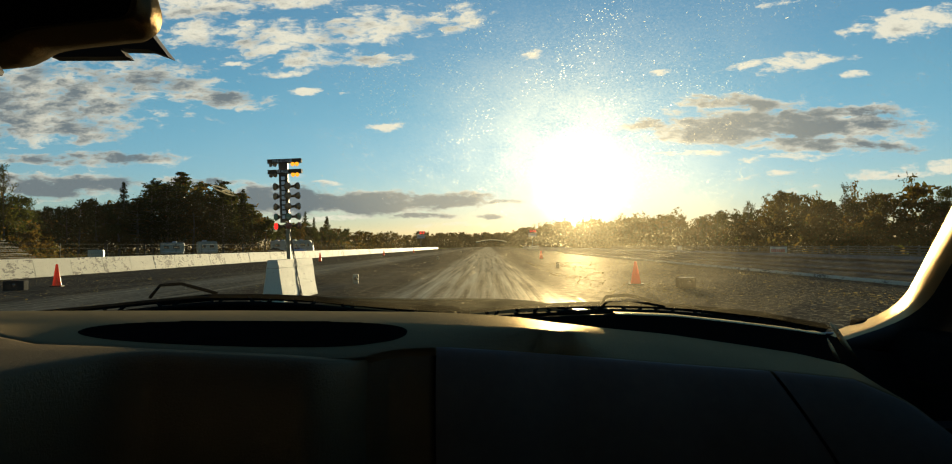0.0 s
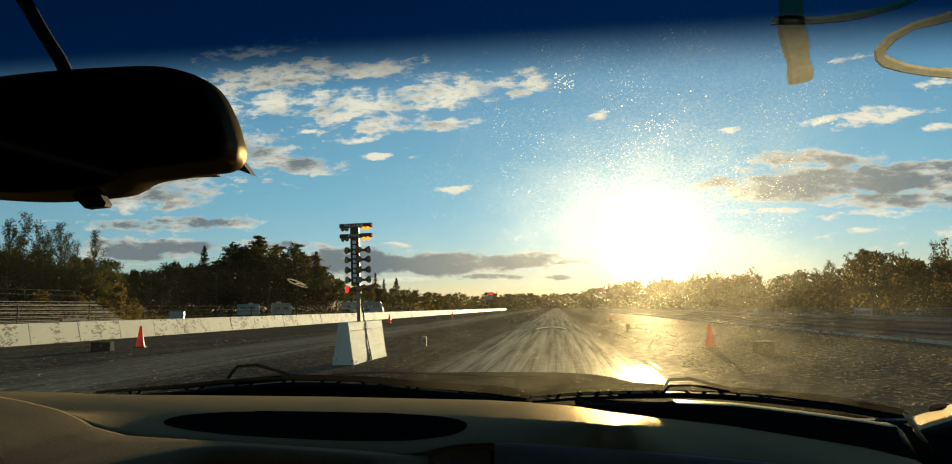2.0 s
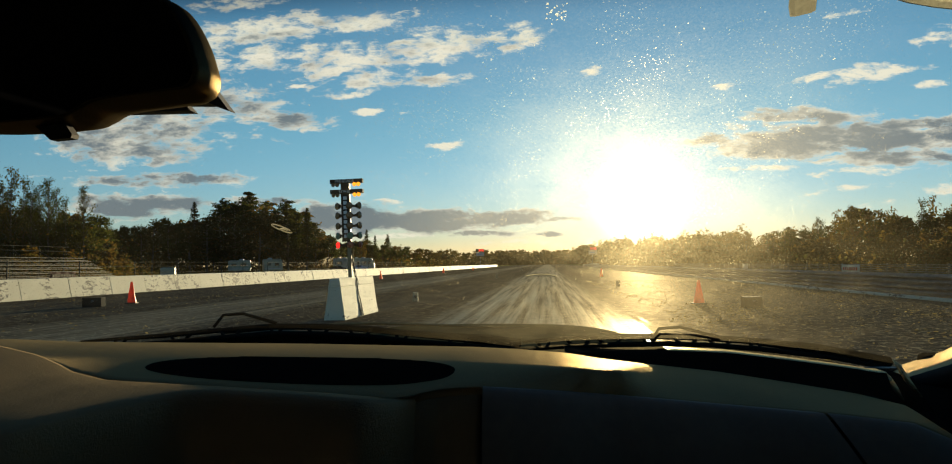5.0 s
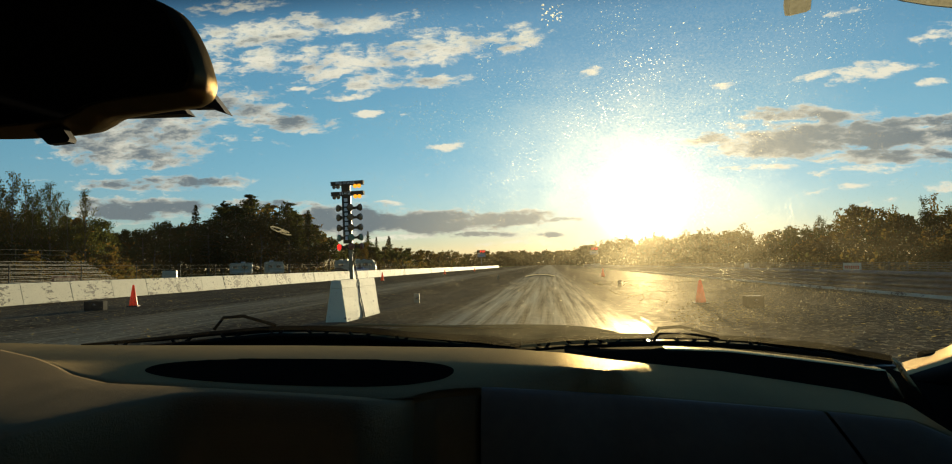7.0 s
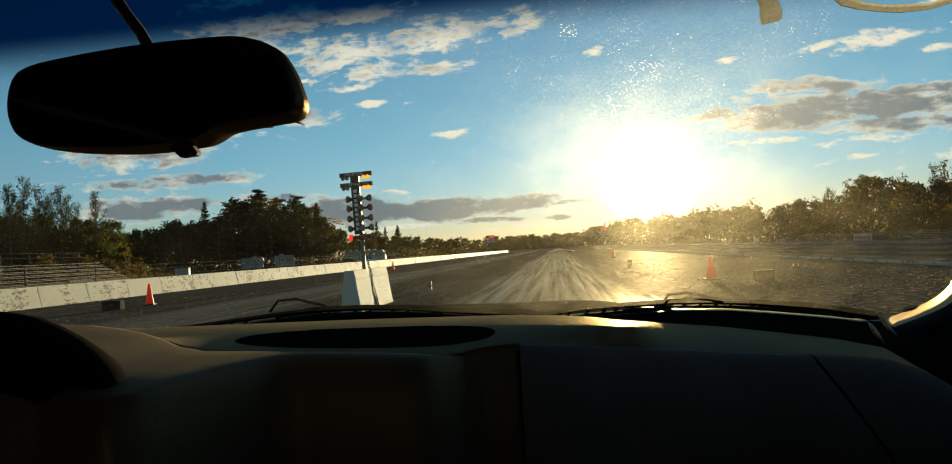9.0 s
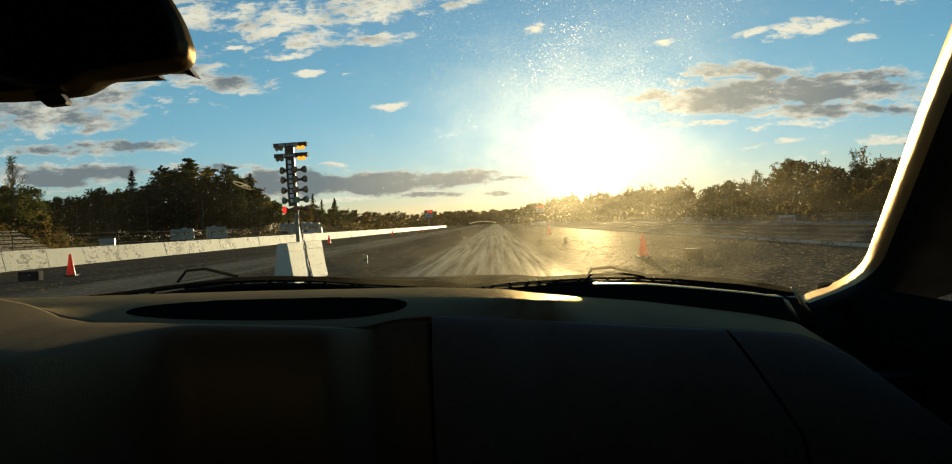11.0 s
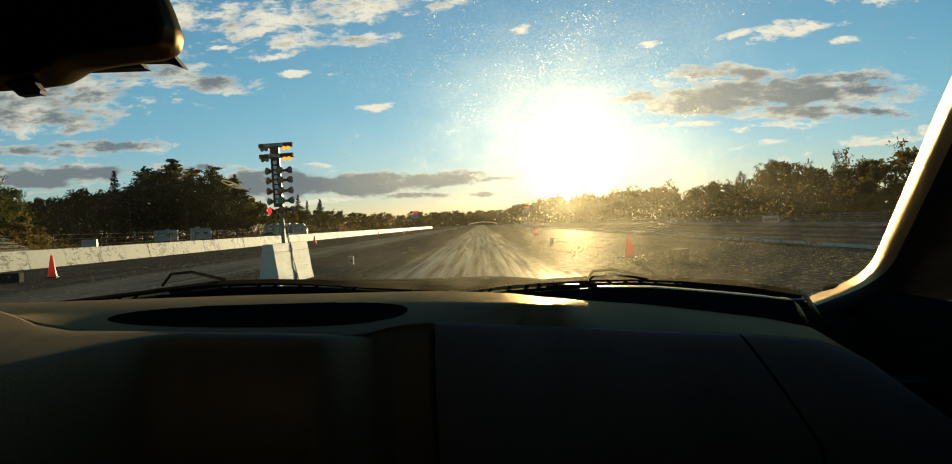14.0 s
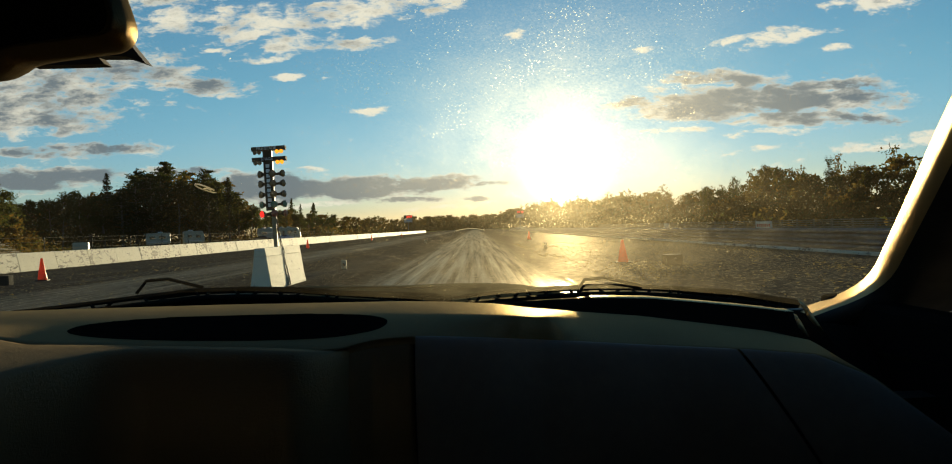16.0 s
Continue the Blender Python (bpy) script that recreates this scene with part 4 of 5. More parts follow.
build_block("timing_box", -14.7, 22.4, (0.62, 0.3, 0.30), M_BOARD, "dark timing sensor box on the asphalt")
build_block("timing_box", 5.05, 18.9, (0.44, 0.3, 0.28), M_BOARD, "dark timing sensor box on the asphalt")
for y in (23.7, 62, 120, 200):
    build_block("centre_block", -4.36, y, (0.17, 0.14, 0.30), M_FOAM, "tan timing block on the centre line")
build_block("centre_block", 3.4, 36.3, (0.17, 0.14, 0.30), M_FOAM, "tan timing block beside the lane")


# ---- starter's stand ----
def build_stand():
    t = thing("starter_stand", "tall dark steel stand with a small pitched roof", "stand", pose(-9.6, 7.2, 0.006))
    for x in (-0.9, 0.9):
        for y in (-0.8, 0.8):
            bm = bmesh.new()
            box(bm, (x - 0.05, y - 0.05, 0), (x + 0.05, y + 0.05, 3.9), 0.008)
            part("post", bm, M_DARKSTEEL, t)
    for y in (-0.8, 0.8):
        for a, b in (((-0.9, y, 0.4), (0.9, y, 2.0)), ((0.9, y, 2.2), (-0.9, y, 3.8))):
            bm = bmesh.new()
            tube(bm, [a, b], 0.025, 6)
            part("brace", bm, M_DARKSTEEL, t)
    bm = bmesh.new()
    extrude_xz(bm, [(-1.15, 3.85), (0, 4.25), (1.15, 3.85), (1.15, 3.93), (0, 4.34), (-1.15, 3.93)], -1.0, 1.0)
    part("roof", bm, M_DARKSTEEL, t)
    bm = bmesh.new()
    box(bm, (-0.9, -0.8, 2.02), (0.9, 0.8, 2.1), 0.01)
    part("platform", bm, M_WOOD, t)


build_stand()


# ---- score boards ----
SEG = {"0": "abcdef", "1": "bc", "4": "bcfg", "7": "abc", "8": "abcdefg"}


def digit(x, z, h, char, parent):
    w = h * 0.52
    t = h * 0.12
    spans = {"a": (0, h - t, w, h), "d": (0, 0, w, t), "g": (0, h / 2 - t / 2, w, h / 2 + t / 2), "b": (w - t, h / 2, w, h), "c": (w - t, 0, w, h / 2), "f": (0, h / 2, t, h), "e": (0, 0, t, h / 2)}
    for s in SEG[char]:
        x0, z0, x1, z1 = spans[s]
        bm = bmesh.new()
        box(bm, (x + x0, -0.168, z + z0), (x + x1, -0.152, z + z1))
        part("segment", bm, M_DIGIT, parent)


def build_board(x, y, text, turn):
    b = thing("score_board", "roadside time board with red digits over a pale sign", "score board", pose(x, y, 0, 0, 0, turn), "score boards")
    bm = bmesh.new()
    tube(bm, [(0, 0, 0), (0, 0, 6.4)], 0.07, 10)
    part("post", bm, M_STEEL, b)
    bm = bmesh.new()
    box(bm, (-1.5, -0.15, 5.45), (1.5, 0.15, 6.45), 0.02)
    case = part("display", bm, M_BOARD, b)
    for i, ch in enumerate(text):
        digit(1.5 - 0.62 * (len(text) - i) - 0.05, 5.6, 0.72, ch, case)
    bm = bmesh.new()
    box(bm, (-1.35, -0.13, 4.0), (1.4, 0.13, 5.3), 0.02)
    sign = part("sign", bm, M_GREY, b)
    bm = bmesh.new()
    box(bm, (-0.7, -0.142, 4.45), (0.75, -0.134, 4.85), 0.003)
    part("logo_bar", bm, M_BLUE, sign)


build_board(-23.4, 252, "000", 4)
build_board(15.2, 252, "1478", -4)
bm = bmesh.new()
extrude_xz(bm, barrier_profile(0.86, 0.6), -1.6, 1.6)
ob = obj("loose_barrier", bm, M_CONCRETE)
ob.matrix_world = pose(15.6, 250.5, 0, 0, 0, 88)
tagged(ob, "single pale concrete barrier below the score board", "barrier")


# ---- beyond the walls ----
def build_slat_fence():
    f = thing("slat_fence", "low weathered wooden slat fence along the spectator side", "fence", kind="structure")
    post, slat = bmesh.new(), bmesh.new()
    box(post, (-0.05, -0.05, 0), (0.05, 0.05, 0.86), 0.01)
    box(slat, (-0.015, -1.22, -0.035), (0.015, 1.22, 0.035), 0.006)
    meshes = []
    for name, bm in (("post", post), ("slat", slat)):
        me = bpy.data.meshes.new(name)
        bm.to_mesh(me)
        bm.free()
        me.materials.append(M_WOOD)
        meshes.append(me)
    rnd = random.Random(8)
    for i in range(46):
        y = 18 + i * 2.46
        ob = new("post", meshes[0])
        ob.parent = f
        ob.location = (22, y, 0)
        for k in range(6):
            ob = new("slat", meshes[1])
            ob.parent = f
            ob.matrix_basis = pose(21.93, y + 1.23, 0.10 + k * 0.135 + rnd.uniform(-0.012, 0.012), rnd.uniform(-0.3, 0.3), 0, 0)


build_slat_fence()


def build_banner(x, y, w, h, z, bars, label, turn=-90, cloth=M_WHITE, ink=M_GREY):
    b = thing("banner", label, "banner", pose(x, y, z, 0, 0, turn), "banners on the fence")
    bm = bmesh.new()
    rows = []
    for i in range(13):
        t = i / 12
        sag = 0.02 * math.sin(t * math.pi)
        rows.append([(-w / 2 + w * t, 0.012 * math.sin(t * 19), k / 4 * h - sag) for k in range(5)])
    sheet(bm, rows)
    bmesh.ops.solidify(bm, geom=bm.faces[:], thickness=0.004)
    part("cloth", bm, cloth, b)
    for i in range(bars):
        bm = bmesh.new()
        x0 = -w * 0.42 + i * w * 0.84 / bars
        box(bm, (x0, -0.026, h * 0.3), (x0 + w * 0.84 / bars * 0.7, -0.018, h * 0.68))
        part("text_bar", bm, ink, b)


build_banner(21.88, 55.5, 3.2, 0.62, 0.16, 7, "white banner with red lettering tied to the fence", ink=M_RED)
build_banner(-28.36, 40.3, 2.3, 0.46, 0.65, 8, "faded dark red banner tied to the wire fence", 90, M_MAROON, M_WOOD)
build_banner(21.88, 84, 2.2, 0.6, 0.2, 0, "plain white banner tied to the fence")


def build_bleachers():
    b = thing("bleachers", "long open metal bleachers with plank seats", "bleachers", pose(-45, 42, 0))
    for k in range(6):
        for name, dx, dz, w in (("seat_plank", 0, 0.0, 0.26), ("foot_plank", 0.34, -0.24, 0.22)):
            bm = bmesh.new()
            z = 0.55 + k * 0.37 + dz
            x = -k * 0.68 + dx
            box(bm, (x - w / 2, 0, z), (x + w / 2, 30, z + 0.05), 0.01)
            part(name, bm, M_PLANK, b)
    for i in range(9):
        bm = bmesh.new()
        y = 0.3 + i * 3.6
        tube(bm, [(0.3, y, 0.0), (-5.0, y, 3.1)], 0.035, 6)
        tube(bm, [(-5.0, y, 0), (-5.0, y, 3.6)], 0.03, 6)
        tube(bm, [(-2.5, y, 0), (-2.5, y, 1.7)], 0.03, 6)
        part("frame", bm, M_DARKSTEEL, b)
    for z in (3.15, 3.6):
        bm = bmesh.new()
        tube(bm, [(-5.0, 0, z), (-5.0, 30, z)], 0.025, 6)
        part("back_rail", bm, M_DARKSTEEL, b)


build_bleachers()


def build_wire_fence():
    f = thing("wire_fence", "thin wire fence on dark posts behind the wall", "fence", kind="structure")
    for i in range(22):
        bm = bmesh.new()
        y = 30 + i * 6.0
        tube(bm, [(-28.5, y, 0), (-28.5, y, 1.75)], 0.035, 6)
        part("post", bm, M_DARKSTEEL, f)
    for z in (0.5, 0.95, 1.4, 1.7):
        bm = bmesh.new()
        tube(bm, [(-28.5, 30, z), (-28.5, 156, z)], 0.012, 4)
        part("wire", bm, M_DARKSTEEL, f)


build_wire_fence()
bm = bmesh.new()
box(bm, (-0.55, -0.4, 0.35), (0.55, 0.4, 1.3), 0.03)
crate = thing("sign_crate", "pale slatted crate on legs behind the wall", "crate", pose(-31.5, 58, 0, 0, 0, 20))
part("case", bm, M_CREAM, crate)
for x in (-0.45, 0.45):
    for y in (-0.3, 0.3):
        bm = bmesh.new()
        box(bm, (x - 0.04, y - 0.04, 0), (x + 0.04, y + 0.04, 0.352))
        part("leg", bm, M_WOOD, crate)


def wheel(parent, x, y, r, w=0.2):
    """A wheel whose axle lies along x."""
    bm = bmesh.new()
    lathe(bm, [(r * 0.62, -w / 2), (r * 0.93, -w / 2), (r, -w * 0.35), (r, w * 0.35), (r * 0.93, w / 2), (r * 0.62, w / 2)], 24, pose(x, y, r, 0, 90, 0))
    t = part("tyre", bm, M_RUBBER, parent)
    bm = bmesh.new()
    lathe(bm, [(r * 0.6, -w * 0.42), (r * 0.55, -w * 0.3), (r * 0.2, -w * 0.34), (r * 0.2, w * 0.34), (r * 0.55, w * 0.3), (r * 0.6, w * 0.42)], 16, pose(x, y, r, 0, 90, 0))
    part("rim", bm, M_STEEL, t)


def coach(name, label, category, m, L, W, H, windows, round_front, wheels, ac):
    """A caravan or motor home, its front towards +y."""
    t = thing(name, label, category, m)
    z0 = 0.45
    side = [(-L / 2, z0), (L / 2 - 0.1, z0), (L / 2, z0 + 0.5), (L / 2 - round_front * 0.3, z0 + H * 0.6), (L / 2 - round_front, H), (-L / 2 + 0.15, H), (-L / 2, H - 0.2)]
    bm = bmesh.new()
    a = [bm.verts.new((-W / 2, y, z)) for y, z in side]
    b = [bm.verts.new((W / 2, y, z)) for y, z in side]
    for i in range(len(a)):
        j = (i + 1) % len(a)
        bm.faces.new((a[i], a[j], b[j], b[i]))
    bm.faces.new(a[::-1])
    bm.faces.new(b)
    bmesh.ops.recalc_face_normals(bm, faces=bm.faces)
    bmesh.ops.bevel(bm, geom=bm.edges[:], offset=0.09, segments=3, affect="EDGES")
    body = part("body", bm, M_CREAM, t)
    for sx in (-1, 1):
        for y0, y1, za, zb in windows:
            bm = bmesh.new()
            box(bm, (sx * W / 2 - 0.02, y0, za), (sx * W / 2 + 0.02, y1, zb), 0.015)
            part("window", bm, M_DARKGLASS, body)
        bm = bmesh.new()
        box(bm, (sx * W / 2 - 0.015, -L / 2 + 0.3, z0 + 0.42), (sx * W / 2 + 0.015, L / 2 - 0.5, z0 + 0.56))
        part("stripe", bm, M_GREY, body)
    bm = bmesh.new()
    if round_front:
        box(bm, (-W / 2 + 0.2, L / 2 - round_front * 0.75, H * 0.56), (W / 2 - 0.2, L / 2 - round_front * 0.10, H * 0.84), 0.05)
    else:
        box(bm, (-W / 2 + 0.5, L / 2 - 0.04, H * 0.5), (W / 2 - 0.5, L / 2 + 0.015, H * 0.75), 0.01)
    part("front_window", bm, M_DARKGLASS, body)
    for y in ac:
        bm = bmesh.new()
        box(bm, (-0.4, y - 0.45, H - 0.02), (0.4, y + 0.45, H + 0.26), 0.08)
        part("roof_vent", bm, M_GREY, t)
    for y in wheels:
        for sx in (-1, 1):
            wheel(t, sx * (W / 2 - 0.16), y, 0.40)
    return t


coach("travel_trailer", "small white travel trailer parked on the grass", "trailer", pose(-65.5, 150, 0, 0, 0, -68), 4.6, 2.3, 2.75, [(-1.6, -0.6, 1.5, 2.1), (0.2, 1.4, 1.5, 2.1)], 0.0, (-0.3, 0.45), (0.4,))
coach("travel_trailer", "white travel trailer with a rounded end on the grass", "trailer", pose(-59.0, 152, 0, 0, 0, -60), 4.0, 2.3, 2.9, [(-1.3, -0.5, 1.55, 2.1), (0.3, 1.2, 1.5, 2.1)], 0.35, (-0.3, 0.45), (-0.6,))
coach("motor_home", "long white motor home with a curved windscreen", "motor home", pose(-54.0, 200, 0, 0, 0, -82), 11.4, 2.5, 3.35, [(-4.6, -3.2, 1.7, 2.5), (-0.6, 0.4, 1.8, 2.4), (0.9, 1.5, 1.4, 2.5), (2.2, 3.6, 1.7, 2.5), (4.0, 4.7, 1.7, 2.5)], 0.9, (-2.6, 3.6), (-4.2, -2.6, -1.0, 0.6, 2.4))


def parked_car(m, paint, label):
    t = thing("parked_car", label, "car", m, "cars parked on the grass")
    prof = [(-2.2, 0.35), (2.15, 0.35), (2.2, 0.6), (2.0, 0.78), (1.05, 0.9), (0.45, 1.36), (-0.9, 1.40), (-1.65, 0.98), (-2.15, 0.93)]
    bm = bmesh.new()
    extrude_xz(bm, prof, -0.86, 0.86)
    bmesh.ops.rotate(bm, matrix=Matrix.Rotation(radians(90), 3, "Z"), verts=bm.verts)
    for v in bm.verts:
        if v.co.z > 1.1:
            v.co.x *= 0.8
    bmesh.ops.bevel(bm, geom=bm.edges[:], offset=0.06, segments=2, affect="EDGES")
    body = part("body", bm, paint, t)
    for sx in (-1, 1):
        bm = bmesh.new()
        sheet(bm, [[(sx * 0.845, 0.85, 0.93), (sx * 0.715, 0.42, 1.31)], [(sx * 0.845, -0.1, 0.95), (sx * 0.715, -0.1, 1.34)], [(sx * 0.845, -1.25, 0.98), (sx * 0.715, -0.8, 1.34)]])
        bmesh.ops.solidify(bm, geom=bm.faces[:], thickness=0.02)
        part("side_window", bm, M_DARKGLASS, body)
        for y in (-1.35, 1.4):
            wheel(t, sx * 0.76, y, 0.32)
    bm = bmesh.new()
    sheet(bm, [[(-0.66, 1.03, 0.93), (0.66, 1.03, 0.93)], [(-0.58, 0.5, 1.34), (0.58, 0.5, 1.34)]])
    bmesh.ops.solidify(bm, geom=bm.faces[:], thickness=0.02)
    part("front_window", bm, M_DARKGLASS, body)


parked_car(pose(-56.5, 193, 0, 0, 0, -80), M_BOARD, "dark sedan parked beside the motor home")
parked_car(pose(-50.0, 191, 0, 0, 0, -80), M_BLUE, "blue sedan parked before the motor home")


# ---- the car ----
car = thing("car", "car interior with tan dashboard parked at the start line", "car")


def wind_y(z):
    """The windscreen's slope."""
    return 0.74 - (z - 1.348) * 1.75


def dash_sil(x):
    """Height of the crown's far lip."""
    return lerp(x, [-1.2, -0.765, -0.675, -0.499, -0.329, -0.101, -0.046, 0.016, 0.059, 0.116, 0.206, 0.294, 0.366, 0.422, 0.47, 0.62], [1.108, 1.106, 1.102, 1.100, 1.098, 1.093, 1.090, 1.085, 1.078, 1.071, 1.061, 1.047, 1.035, 1.021, 0.985, 0.85])


DASH_EDGE = ([-1.2, -0.7, -0.6, -0.564, -0.523, -0.5, -0.481, -0.438, -0.38, -0.324, -0.207, -0.158, -0.144, -0.13, -0.114, -0.096, -0.072, -0.006, 0.058, 0.194, 0.316, 0.391, 0.45, 0.62], [0.7, 0.7, 0.7, 0.7, 0.7, 0.7, 0.7, 0.7, 0.7, 0.7, 0.7, 0.7, 0.703, 0.71, 0.72, 0.725, 0.73, 0.76, 0.8, 0.84, 0.84, 0.84, 0.84, 0.84], [1.142, 1.136, 1.13, 1.124, 1.115, 1.106, 1.098, 1.09, 1.087, 1.084, 1.077, 1.073, 1.073, 1.076, 1.078, 1.079, 1.079, 1.07, 1.059, 1.041, 1.031, 1.022, 0.995, 0.86])


def dash_edge_y(x):
    return lerp(x, DASH_EDGE[0], DASH_EDGE[1])


def dash_edge_z(x):
    return lerp(x, DASH_EDGE[0], DASH_EDGE[2])


def dash_top(x, y):
    """Height of the dashboard's upper skin: a broad flat crown that rolls over toward the seats and turns sharp on the passenger's side."""
    y0, z0 = dash_edge_y(x), dash_edge_z(x)
    ys, zs = 0.95, dash_sil(x)
    fall = (zs - 1.2) / ys
    band = lerp(x, [-0.6, -0.13, 0.03, 0.07, 0.095, 0.112, 0.135, 0.62], [0.16, 0.16, 0.17, 0.16, 0.10, 0.05, 0.022, 0.022])
    if y >= ys:
        return zs + fall * (y - ys) - 0.30 * (y - ys) ** 2
    k = (0.075 - fall) / band
    if y >= ys - band:
        d = ys - y
        return zs - fall * d - 0.5 * k * d * d
    yt = ys - band
    zt = zs - fall * band - 0.5 * k * band * band
    d, w = yt - y, yt - y0
    c = (zt - 0.075 * w - z0) / (w * w)
    return zt - 0.075 * d - c * d * d


def brow(x):
    """How far the front skin runs on toward the seats before it turns down."""
    return lerp(x, [-1.2, -0.46, -0.42, -0.40, -0.37, -0.34, -0.31], [0.195, 0.195, 0.195, 0.18, 0.09, 0.03, 0.012])


STRIP = ([0.134, 0.178, 0.233, 0.31, 0.371, 0.416], [1.0835, 1.0822, 1.0793, 1.0698, 1.0614, 1.0548])


def build_dash():
    dash = new("dashboard")
    dash.parent = car
    xs = [float(x) for x in np.linspace(-1.12, 0.62, 150)]
    bm = bmesh.new()
    rows = []
    for x in xs:
        y0, z0 = dash_edge_y(x), dash_edge_z(x)
        ring = [(x, y0 - 0.003, z0 - 0.008), (x, y0 - 0.002, z0 - 0.002)]
        for y in np.linspace(y0, 0.98, 34):
            ring.append((x, float(y), dash_top(x, float(y))))
        for y in np.linspace(1.0, 1.28, 9):
            ring.append((x, float(y), dash_top(x, float(y)) - lerp(x, [-0.02, 0.08], [0.0, 0.03])))
        rows.append(ring)
    sheet(bm, rows)
    part("top_pad", bm, M_DASH, dash, "tan grained vinyl top pad", True)
    # front faces: the centre pad with its brow, a set-back filler, the passenger and side panels
    for name, x0, x1, back, cut in (("centre_pad", -1.12, -0.124, 0.0, 0.062), ("filler_panel", -0.135, -0.0725, 0.012, 0.004), ("passenger_panel", -0.0700, 0.30, 0.0, 0.004), ("side_panel", 0.304, 0.62, 0.002, 0.004)):
        bm = bmesh.new()
        rows = []
        n = 110 if name == "centre_pad" else 30
        for i in range(n):
            x = x0 + (x1 - x0) * i / (n - 1)
            y0, z0 = dash_edge_y(x), dash_edge_z(x)
            end = min(1.0, (x1 - x) / cut, (x - x0) / 0.004 if name == "passenger_panel" else 1)
            rr = back + (cut * 0.8) * (1 - math.sqrt(max(0.0, 1 - (1 - end) ** 2)))
            f = brow(x) if name == "centre_pad" else 0.004
            lip = lerp(x, [-0.5, -0.42, -0.175, -0.128], [0.0, 1.0, 1.0, 0.0]) if name == "centre_pad" else 0.0
            ring = [(x, y0 + 0.012, z0 - 0.012 - 0.006 * lip), (x, y0 + 0.001, z0 - 0.0015 - 0.006 * lip)]
            y0, z0 = y0 - 0.032 * lip, z0 + (1.2 - z0) * 0.032 / y0 * lip
            ring.append((x, y0 + 0.010 * lip + 0.001, z0 - 0.0022 * lip - rr * 0.1))
            ring.append((x, y0 - 0.004, z0 + 0.0005 - rr * 0.1))
            for q in (0.2, 0.4, 0.6, 0.8, 1.0):
                ring.append((x, y0 - 0.004 - f * q + rr, z0 + 0.0005 - 0.02 * f * q - 0.035 * f * q ** 4 - rr * 0.12))
            ye, ze = ring[-1][1], ring[-1][2]
            for dy, dz in ((0.004, 0.003), (0.009, 0.010), (0.015, 0.024), (0.021, 0.045), (0.026, 0.08), (0.024, 0.13), (0.012, 0.2), (-0.03, 0.30), (-0.12, 0.44)):
                ring.append((x, ye - dy, ze - dz))
            lean = lerp(x, [0.15, 0.30], [0, 0.62]) if name == "passenger_panel" else lerp(x, [0.304, 0.62], [0.62, 0.0]) if name == "side_panel" else 0.0
            top = ring[0][2]
            rows.append([(px + lean * min(0.15, top - pz), py, pz) for px, py, pz in ring])
        sheet(bm, rows)
        part(name, bm, M_DASHPAD if name in ("centre_pad", "filler_panel") else M_DASHLOW, dash, "dark grained vinyl panel", True)
    bm = bmesh.new()
    sheet(bm, [[(x, dash_edge_y(x) + 0.05, dash_edge_z(x) - 0.03), (x, dash_edge_y(x) + 0.022, dash_edge_z(x) - 0.05), (x, dash_edge_y(x) + 0.015, dash_edge_z(x) - 0.1), (x, dash_edge_y(x) + 0.0, dash_edge_z(x) - 0.2), (x, dash_edge_y(x) + 0.15, dash_edge_z(x) - 0.46)] for x in xs])
    part("backing", bm, M_BLACK, dash)
    # oval speaker grille with fine louvres, let into the pad
    cx, cy, a, b, lean = -0.267, 0.752, 0.1635, 0.040, 0.02
    bm = bmesh.new()
    rows = []

    def oval(t, r):
        x = cx + a * r * math.copysign(abs(math.cos(t)) ** 0.8, math.cos(t))
        return x, cy + b * r * math.copysign(abs(math.sin(t)) ** 0.9, math.sin(t)) + lean * (x - cx)
    for r in (1.012, 1.0, 0.985, 0.9, 0.75, 0.5, 0.25, 0.05):
        ring = []
        for k in range(72):
            x, y = oval(k * math.tau / 72, r)
            ring.append((x, y, dash_top(x, y) + (0.0001 if r > 1.005 else 0.0008)))
        rows.append(ring)
    sheet(bm, rows, True)
    bm.faces.new(bm.verts[-72:])
    grille = part("speaker_grille", bm, M_GRILLE, dash, "black oval louvred grille", True)
    for i in range(14):
        v = -0.91 + i * 0.14
        half = a * (1 - abs(v) ** 2.2) ** 0.42 * 0.985
        bm = bmesh.new()
        rows = []
        for k in range(31):
            x = cx - half + 2 * half * k / 30
            y = cy + v * b + lean * (x - cx)
            rows.append([(x, y + e, dash_top(x, y + e) + h) for e, h in ((-0.0012, 0.0006), (0.0, 0.0014), (0.0012, 0.0006))])
        sheet(bm, rows)
        part("slat", bm, M_GRILLE, grille)
    # instrument hood on the driver's side: thin arched lip, face blackened for shade
    bm = bmesh.new()
    rows = []
    for k in range(61):
        x = -1.14 + 0.727 * (k / 60) ** 0.6
        h = lerp(x, [-1.14, -0.60, -0.551, -0.519, -0.495, -0.474, -0.456, -0.442, -0.430, -0.422, -0.412], [1.160, 1.165, 1.161, 1.154, 1.143, 1.131, 1.116, 1.100, 1.075, 1.04, 0.93])
        rows.append([(x, 0.56, h - 0.05), (x, 0.535, h - 0.012), (x, 0.515, h - 0.001), (x, 0.503, h), (x, 0.495, h - 0.003), (x, 0.490, h - 0.012), (x, 0.485, h - 0.10), (x, 0.50, h - 0.30)])
    sheet(bm, rows)
    part("instrument_hood", bm, M_MATTE, dash, "rounded instrument hood blackened for shade", True)
    # demister ledge blackened for the shaded recess, and the strip at the glass
    bm = bmesh.new()
    rows = []
